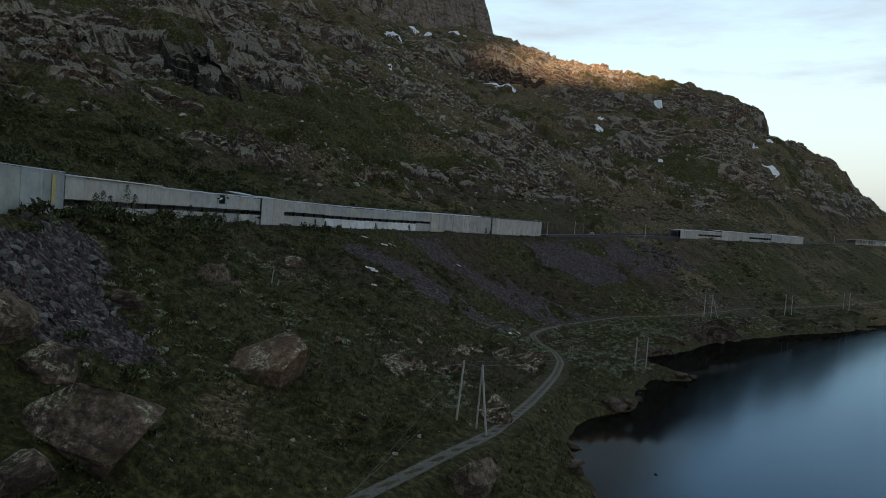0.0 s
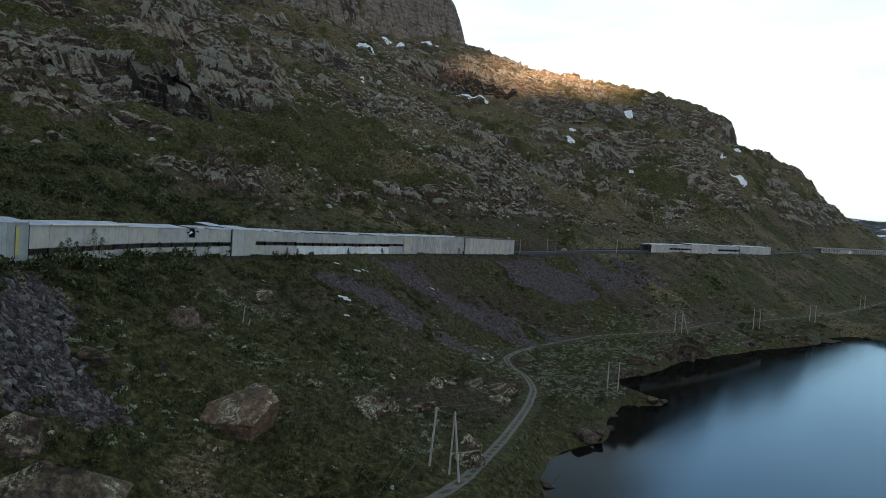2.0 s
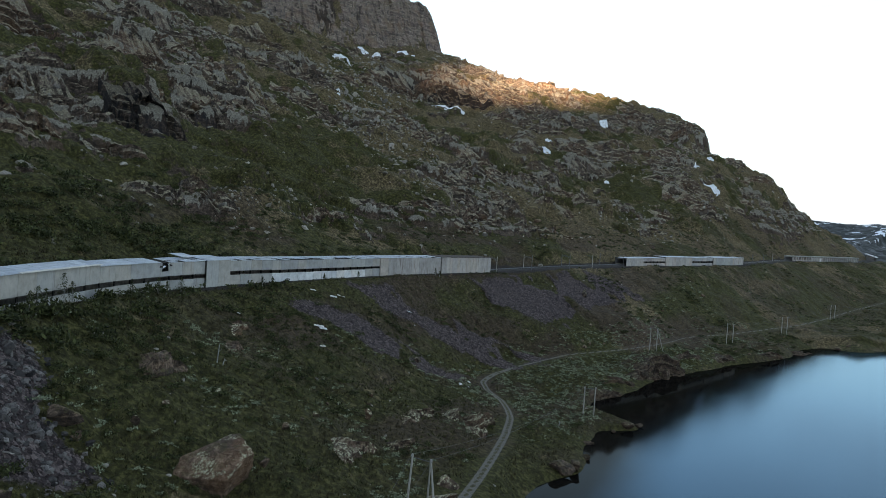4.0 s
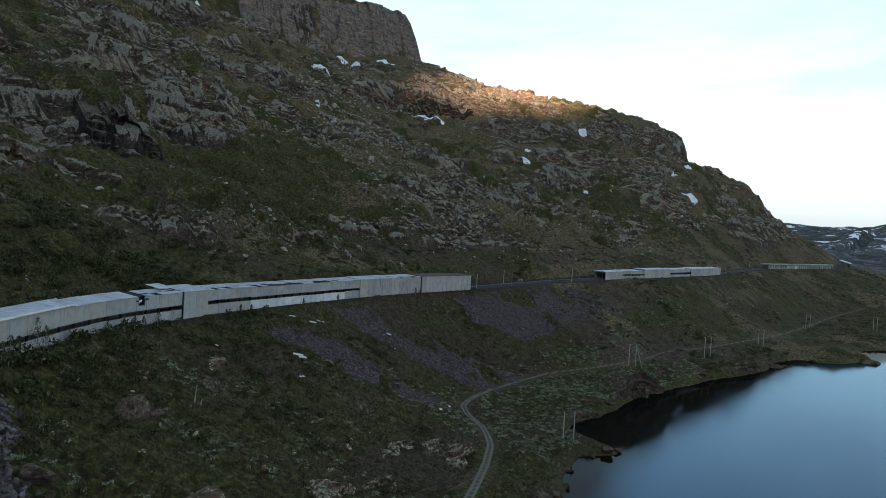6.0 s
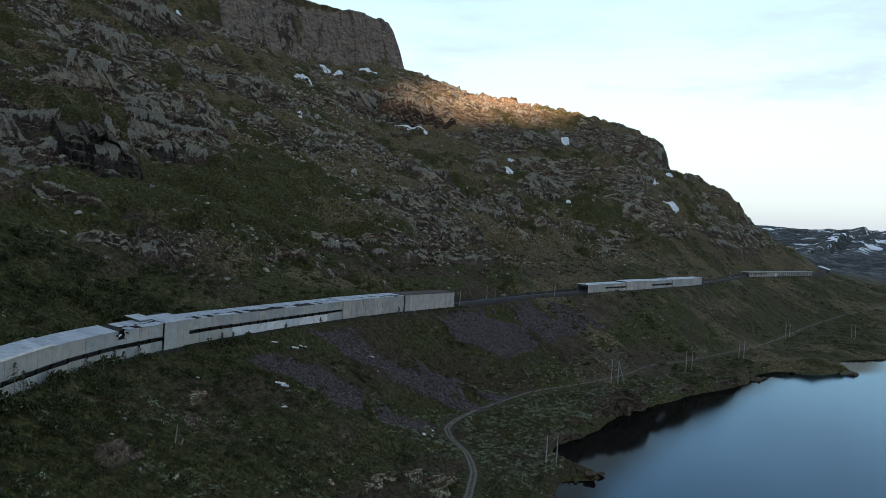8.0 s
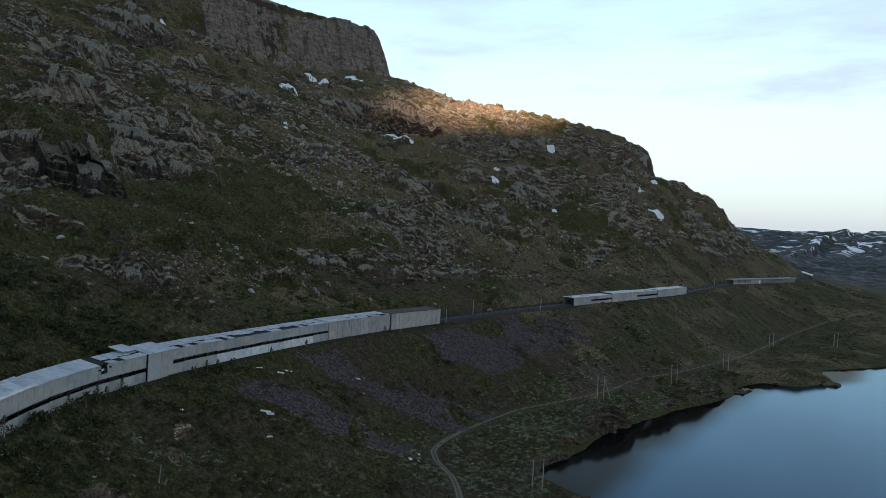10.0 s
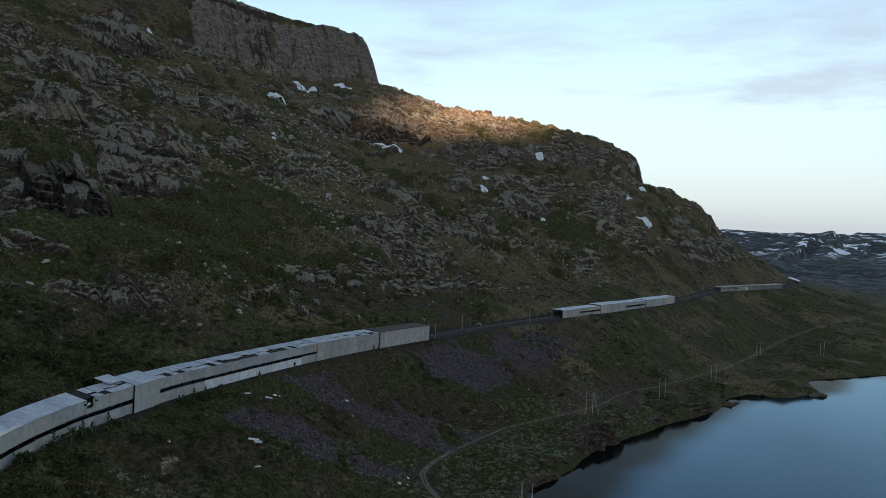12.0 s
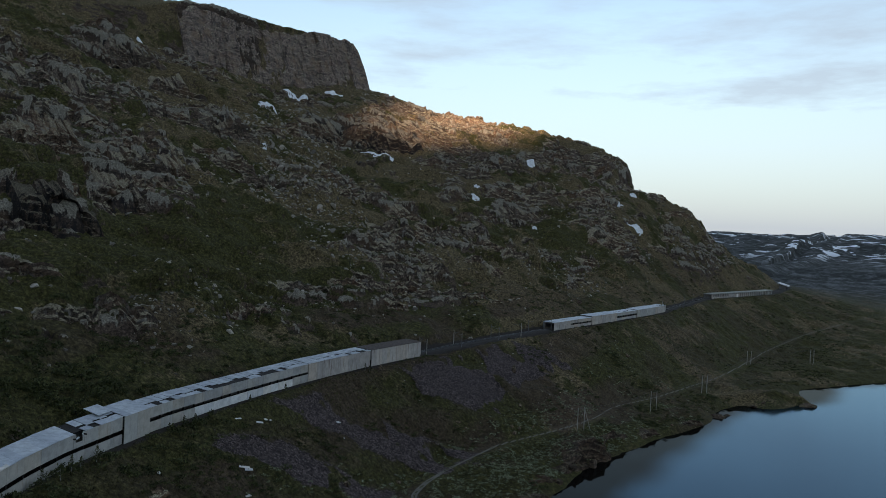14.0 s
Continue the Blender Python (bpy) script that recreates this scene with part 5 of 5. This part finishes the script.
# ---- broken boards and snags on the slope ----
for i, (s, w, n, a) in enumerate(((51.8, 8.1, 2.6, 60), (58.0, 6.3, 2.2, 20), (61.0, 7.0, 1.8, 75), (62.6, 6.7, 2.0, 80), (39.9, -8.1, 2.6, 10), (40.6, -9.0, 2.0, 25), (32.8, -17.6, 1.9, 55), (33.4, -17.2, 1.2, 120), (90.8, 5.2, 2.0, 60), (88.1, 0.2, 1.5, 90),
                                  (15.6, -7.6, 2.2, 95), (-28.9, -32.5, 2.4, 30), (-52, -60, 3.2, 140), (79.8, -27.9, 1.3, 90), (77, -27, 0.9, 20), (-44, -54, 1.4, 40), (84, -25, 1.0, 60))):
    p = spot(s, w, 0.25)
    me = bpy.data.meshes.new("broken_board")
    v, f = slab((0, 0, 0), (n, 0.45 + 0.2 * (i % 3), 0.10))
    v2, f2 = slab((n * 0.1, 0.05, 0.09), (n * 0.6, 0.14, 0.09), (0, 0, 9))
    me.from_pydata(v + v2, [], f + [tuple(k + 8 for k in g) for g in f2])
    me.materials.append(WALL_WHITE if i not in (11, 12, 15) else POLE)
    ob = new("broken_board", me)
    ob.matrix_world = pose(p.x, p.y, p.z + 0.1, 24, 10, a)
    tagged(ob, "splintered pale board fallen on the slope below the shed", "board", "fallen boards")
for i, (s, w, h) in enumerate(((-7.3, -33.1, 3.4), (-6.4, -33.6, 1.4), (74, -60, 1.5))):
    b = spot(s, w, -0.2)
    snag = holder("dead_trunk", b, "bleached dead birch trunk standing in scrub", "dead tree", "dead trunks")
    part("trunk", *tube(b, b + Vector((0.25, 0.1, h)), 0.12, 0.06, 7), BIRCH, snag)
    part("branch", *tube(b + Vector((0.15, 0.06, h * 0.6)), b + Vector((0.7, 0.2, h * 0.8)), 0.04, 0.02, 5), BIRCH, snag)


# ---- scree, heath and scrub: too many to count ----
gen = np.random.default_rng(5)


def turn_matrices(n, tilt=0.25, spread=None):
    a = gen.uniform(0, 2 * np.pi, n) if spread is None else math.atan2(ALONG[1], ALONG[0]) + gen.normal(0, spread, n)
    b, c = gen.normal(0, tilt, n), gen.normal(0, tilt, n)
    ca, sa, cb, sb, cc, sc = np.cos(a), np.sin(a), np.cos(b), np.sin(b), np.cos(c), np.sin(c)
    o, i = np.zeros(n), np.ones(n)
    rz = np.stack([ca, -sa, o, sa, ca, o, o, o, i], -1).reshape(-1, 3, 3)
    ry = np.stack([cb, o, sb, o, i, o, -sb, o, cb], -1).reshape(-1, 3, 3)
    rx = np.stack([i, o, o, o, cc, -sc, o, sc, cc], -1).reshape(-1, 3, 3)
    return rz @ ry @ rx


def scatter(name, protos, s, w, size, mat, label, category, sink=0.0, tilt=0.25, squash=None, smooth_faces=False, along=False):
    """Copies of the prototypes at s, w on the ground, joined into one object."""
    n = len(s)
    z = lie(s, w)
    xy = ORIGIN + s[:, None] * ALONG + w[:, None] * UPHILL
    turn = turn_matrices(n, tilt, 0.45 if along else None)
    pick = gen.integers(0, len(protos), n)
    vs, fs, base = [], [], 0
    for k, (pv, pf) in enumerate(protos):
        i = np.nonzero(pick == k)[0]
        if not len(i):
            continue
        sc = size[i][:, None] * (np.ones((len(i), 3)) if squash is None else gen.uniform(squash[0], squash[1], (len(i), 3)))
        v = np.einsum("nij,nvj->nvi", turn[i], pv[None] * sc[:, None, :])
        v += np.stack([xy[i, 0], xy[i, 1], z[i] - sink * size[i]], -1)[:, None, :]
        f = pf[None] + (np.arange(len(i)) * len(pv))[:, None, None] + base
        vs.append(v.reshape(-1, 3))
        fs.append(f.reshape(-1, pf.shape[1]))
        base += len(i) * len(pv)
    ob = link_mesh(name, np.concatenate(vs), np.concatenate(fs), [mat], smooth_faces)
    return tagged(ob, label, category, kind="stuff")


def stone_proto(seed, subdiv=1):
    bm = bmesh.new()
    bmesh.ops.create_icosphere(bm, subdivisions=subdiv, radius=1.0)
    r = random.Random(seed)
    planes = [(Vector((r.gauss(0, 1), r.gauss(0, 1), r.gauss(0, 1))).normalized(), r.uniform(0.4, 0.8)) for _ in range(5)]
    for v in bm.verts:
        for nrm, d in planes:
            over = v.co.dot(nrm) - d
            if over > 0:
                v.co -= nrm * over
        v.co *= r.uniform(0.85, 1.1)
    pv = np.array([v.co for v in bm.verts])
    pf = np.array([[v.index for v in f.verts] for f in bm.faces])
    bm.free()
    return pv * np.array([1.0, 0.8, 0.6]), pf


def bush_proto(seed, leaves, leaf, flat=0.75):
    """A clump of small leaf blades in an uneven dome with gaps."""
    r = np.random.default_rng(seed)
    lobes = [(r.normal(0, 0.42, 2), r.uniform(0.35, 0.7), r.uniform(0.25, 0.7)) for _ in range(6)]
    v, f = [], []
    for i in range(leaves):
        c, rad, hh = lobes[r.integers(0, len(lobes))]
        d = r.normal(0, 1, 3)
        d /= np.linalg.norm(d)
        d[2] = abs(d[2])
        p = np.array([c[0], c[1], hh * 0.4]) + d * rad * r.uniform(0.55, 1.0) * np.array([1, 1, flat])
        u = r.normal(0, 1, 3)
        u /= np.linalg.norm(u)
        t = np.cross(u, r.normal(0, 1, 3))
        t /= np.linalg.norm(t)
        k = leaf * r.uniform(0.6, 1.3)
        b = len(v)
        v += [p - u * k, p + t * k * 0.55, p + u * k, p - t * k * 0.55]
        f.append((b, b + 1, b + 2, b + 3))
    return np.array(v), np.array(f)


def tuft_proto(seed, blades=6):
    r = np.random.default_rng(seed)
    v, f = [], []
    for i in range(blades):
        a = r.uniform(0, 6.28)
        o = r.normal(0, 0.3, 2)
        lean = np.array([np.cos(a), np.sin(a)]) * r.uniform(0.2, 0.7)
        side = np.array([-np.sin(a), np.cos(a)]) * 0.11
        h = r.uniform(0.5, 1.0)
        b = len(v)
        v += [(*(o - side), 0), (*(o + side), 0), (*(o + lean), h)]
        f.append((b, b + 1, b + 2))
    return np.array(v), np.array(f)


def draw(n, s0, s1, w0, w1, chance):
    """Up to n places in a stretch of the plan, kept with the given chance."""
    s, w = gen.uniform(s0, s1, n), gen.uniform(w0, w1, n)
    keep = gen.random(n) < chance(s, w)
    return s[keep], w[keep]


def dry(s, w):
    return smooth(curve(SHORE, 1, s) + 1.5, curve(SHORE, 1, s) + 4, w) * smooth(2.6, 3.4, np.abs(w - curve(TRACK, 1, s)))


def off_shelf(s, w):
    rw = curve(RAIL, 1, s)
    return 1 - smooth(rw - 2.0, rw - 0.8, w) * smooth(rw + 9.5, rw + 9.0, w)


stones = [stone_proto(i) for i in range(8)]
blocks = [stone_proto(20 + i, 2) for i in range(6)]
scree_at = lambda s, w: place_masks(s, w)[2] * off_shelf(s, w)
s, w = draw(46000, 40, 262, -40, 32, lambda s, w: scree_at(s, w) * 0.9)
scatter("scree", stones, s, w, 0.16 + 0.30 * gen.random(len(s)) ** 3, SCREE, "violet-grey scree stones below the railway shelf", "scree", 0.15, 0.6)
s, w = draw(24000, -75, -18, -82, -28, lambda s, w: scree_at(s, w) * (0.5 + 0.5 * fbm(s / 8, w / 8, 2, 3)))
scatter("scree", stones, s, w, 0.14 + 0.95 * gen.random(len(s)) ** 5, SCREE_GREY, "dark slabby scree stones beside the scrub", "scree", 0.15, 0.5, (0.5, 1.5))
s, w = draw(900, -75, -18, -82, -28, lambda s, w: scree_at(s, w) * 0.6)
scatter("scree", blocks, s, w, 0.4 + 0.9 * gen.random(len(s)) ** 3, SCREE_GREY, "grey slabs lying on the scree", "scree", 0.1, 0.4, (0.4, 1.5))
talus = lambda s, w: smooth(0.05, 0.4, fbm((s - 0.3 * w) / 60, w / 60, 3, 55)) * smooth(curve(RAIL, 1, s) + 12, curve(RAIL, 1, s) + 50, w)
s, w = draw(52000, -60, 840, 30, 400, lambda s, w: talus(s, w) * (0.45 + 0.55 * smooth(420, 120, s)))
scatter("talus", stones, s, w, 0.35 + 1.3 * gen.random(len(s)) ** 4, TALUS, "grey blocks strewn over the fellside", "talus", 0.1, 0.5)
s, w = draw(5200, -60, 840, 30, 400, lambda s, w: 0.15 + 0.85 * talus(s, w))
scatter("talus", blocks, s, w, 0.8 + 1.6 * gen.random(len(s)) ** 3, TALUS, "large grey blocks on the fellside", "talus", 0.15, 0.5)
fan = lambda s, w: smooth(60, 20, np.abs(s - 300 - 0.62 * (w - 220) + 18 * fbm(w / 30, s / 30, 2, 8))) * smooth(150, 190, w) * smooth(330, 290, w)
s, w = draw(20000, 180, 480, 130, 335, lambda s, w: fan(s, w) * 0.8)
scatter("talus", stones, s, w, 0.5 + 1.4 * gen.random(len(s)) ** 3, TALUS, "fan of grey blocks below the cliff", "talus", 0.1, 0.5)
s, w = draw(1100, 200, 460, 150, 325, lambda s, w: fan(s, w) * 0.7)
scatter("talus", blocks, s, w, 1.3 + 2.4 * gen.random(len(s)) ** 2.5, TALUS, "large fallen blocks below the cliff", "talus", 0.1, 0.5)


def ledge_proto(seed):
    pv, pf = stone_proto(seed, 1)
    return pv * np.array([1.7, 1.2, 1.5]), pf


# bare rock that crops out in short ledges along the fell
ledges = [ledge_proto(60 + i) for i in range(8)]
crop = lambda s, w: rocky(s, w) * (0.4 + 0.6 * smooth(-0.1, 0.2, fbm(s / 14, w / 8, 3, 58))) * smooth(curve(RAIL, 1, s) + 13, curve(RAIL, 1, s) + 40, w) * smooth(curve(NOSE, 1, w) + 10, curve(NOSE, 1, w) - 20, s)


def bed_edge(s, w):
    """Near 1 along the broken edges of the dipping beds."""
    q = (plain(s, w) + 0.07 * s + 8 * fbm(s / 70, w / 45, 4, 41)) / 13.0 + 0.9 * fbm(s / 31, w / 26, 3, 61)
    q = q - np.floor(q)
    return smooth(0.40, 0.55, q) * smooth(0.85, 0.70, q)


s, w = draw(30000, -80, 860, 20, 395, lambda s, w: (0.05 + 0.25 * crop(s, w) + 0.6 * bed_edge(s, w) * smooth(-0.05, 0.25, fbm(s / 30, w / 18, 3, 69))) * smooth(curve(RAIL, 1, s) + 20, curve(RAIL, 1, s) + 40 + 60 * smooth(260, 160, s), w) * smooth(curve(NOSE, 1, w) + 10, curve(NOSE, 1, w) - 20, s) * smooth(-0.25, 0.2, fbm(s / 7, w / 5, 2, 57)))
scatter("rock_ledges", ledges, s, w, 0.5 + 1.9 * gen.random(len(s)) ** 3, LEDGE, "grey lichened rock ledges cropping out of the turf", "rock ledge", 0.35, 0.16, (0.7, 1.3), along=True)
s, w = draw(1500, 90, 760, -120, 30, lambda s, w: dry(s, w) * off_shelf(s, w) * smooth(0.1, 0.4, fbm(s / 25, w / 14, 3, 59)))
scatter("rock_ledges", ledges, s, w, 0.4 + 1.0 * gen.random(len(s)) ** 2, ROCK, "low rock ledges in the bank above the lake", "rock ledge", 0.35, 0.2, (0.7, 1.3), along=True)
s, w = draw(12000, -60, 330, -110, 20, lambda s, w: 0.30 * dry(s, w) * off_shelf(s, w) * smooth(-0.1, 0.4, fbm(s / 20, w / 20, 3, 66)))
scatter("stones", blocks, s, w, 0.15 + 0.55 * gen.random(len(s)) ** 4, TALUS, "scattered pale stones in the heath", "stones", 0.2, 0.5)

bushes = [bush_proto(i, 120, 0.125) for i in range(6)]
low_bushes = [bush_proto(80 + i, 32, 0.24) for i in range(4)]
willows = [bush_proto(40 + i, 44, 0.17, 0.6) for i in range(4)]
tufts = [tuft_proto(i) for i in range(6)]


def scrub_chance(s, w):
    rw = curve(RAIL, 1, s)
    below = smooth(rw - 42, rw - 20, w) * smooth(rw + 1, rw - 2.5, w) * smooth(70, 40, s)
    above = smooth(rw + 9, rw + 13, w) * smooth(rw + 70, rw + 34, w) * smooth(190, 130, s)
    rest = 0.7 * smooth(0.12, 0.26, fbm(s / 13, w / 13, 3, 33))
    clear = smooth(-0.35, 0.1, fbm(s / 15, w / 15, 3, 34))
    return np.clip((0.9 * below + 0.8 * above) * clear + rest * smooth(rw + 80, rw + 20, w), 0, 1) * (1 - 0.9 * scree_at(s, w)) * off_shelf(s, w) * dry(s, w)


s, w = draw(10500, -75, 330, -105, 110, scrub_chance)
scatter("birch_scrub", bushes, s, w, gen.uniform(0.9, 1.8, len(s)) * (1 + 0.8 * smooth(-16, -8, w - curve(RAIL, 1, s)) * smooth(60, 20, s)), LEAF_DARK, "dense green birch and willow scrub", "scrub", 0.05, 0.15, (0.8, 1.25))
s, w = draw(10500, -60, 320, -75, -8, lambda s, w: dry(s, w) * off_shelf(s, w) * (1 - scree_at(s, w)) * np.clip(0.75 * smooth(62, 80, s) * smooth(260, 190, s) * smooth(-66, -58, w) * smooth(-10, -18, w) + 0.35 * smooth(0.0, 0.3, fbm(s / 12, w / 12, 3, 37)), 0, 1))
scatter("willow_scrub", willows, s, w, gen.uniform(0.5, 1.1, len(s)), LEAF_GREY, "low grey-green willow scrub on the flat by the lake", "scrub", 0.05, 0.15, (0.8, 1.2))
s, w = draw(56000, -70, 200, -105, 25, lambda s, w: dry(s, w) * off_shelf(s, w) * (1 - scree_at(s, w)) * 0.75)
scatter("grass", tufts, s, w, gen.uniform(0.3, 0.8, len(s)), GRASS, "rough tussocks of grass and heath", "grass", 0.02, 0.2)
s, w = draw(24000, 230, 860, -110, 60, lambda s, w: off_shelf(s, w) * dry(s, w) * 0.32 * smooth(-0.15, 0.25, fbm(s / 26, w / 20, 3, 39)))
scatter("birch_scrub", low_bushes, s, w, gen.uniform(0.7, 1.6, len(s)), LEAF_DARK, "low green scrub on the far bank", "scrub", 0.05, 0.15, (0.8, 1.2))


# ---- young birches against the shed wall ----
def birch(s, w, tall, seed):
    r = random.Random(seed)
    b = spot(s, w, -0.2)
    tree = holder("birch", b, "young birch with dark green leaves beside the shed wall", "birch", "young birches")
    top = b + Vector((r.uniform(-0.3, 0.3), r.uniform(-0.3, 0.3), tall))
    part("trunk", *tube(b, top, 0.09, 0.02, 6), BIRCH, tree)
    g = np.random.default_rng(seed)
    v, f = [], []
    for k in range(7):
        q = 0.25 + 0.1 * k
        p = b.lerp(top, q)
        e = p + Vector((g.normal(0, 0.5), g.normal(0, 0.5), 0.5)) * tall * 0.2
        part("limb", *tube(p, e, 0.035, 0.012, 5), BIRCH, tree)
    for k in range(260):
        q = g.uniform(0.22, 1.02)
        c = np.array(b.lerp(top, q)) + g.normal(0, 0.17 * tall * (1.15 - q), 3) * np.array([1, 1, 0.7])
        u, t = g.normal(0, 1, 3), g.normal(0, 1, 3)
        u, t = u / np.linalg.norm(u) * 0.13, t / np.linalg.norm(t) * 0.08
        n = len(v)
        v += [c - u, c + t, c + u, c - t]
        f.append((n, n + 1, n + 2, n + 3))
    part("crown", v, f, LEAF_DARK, tree)


for i, (s, dw, tall) in enumerate(((-38, -3.0, 4.6), (-35.5, -2.5, 3.6), (-31, -2.2, 5.0), (-29.5, -3.0, 3.6), (-40, -3.6, 3.8), (-12, -2.2, 3.2), (-4, -2.5, 3.4), (-2, -3.2, 3.0), (3, -2.8, 3.6), (34, -2.4, 3.0), (38, -2.6, 2.6), (62, -2.2, 2.2), (80, -2.2, 2.4), (126, -2.6, 3.0), (128, -3.2, 2.4), (-8, -3.6, 3.2))):
    birch(s, float(curve(RAIL, 1, np.array(float(s)))) + dw, tall, 70 + i)
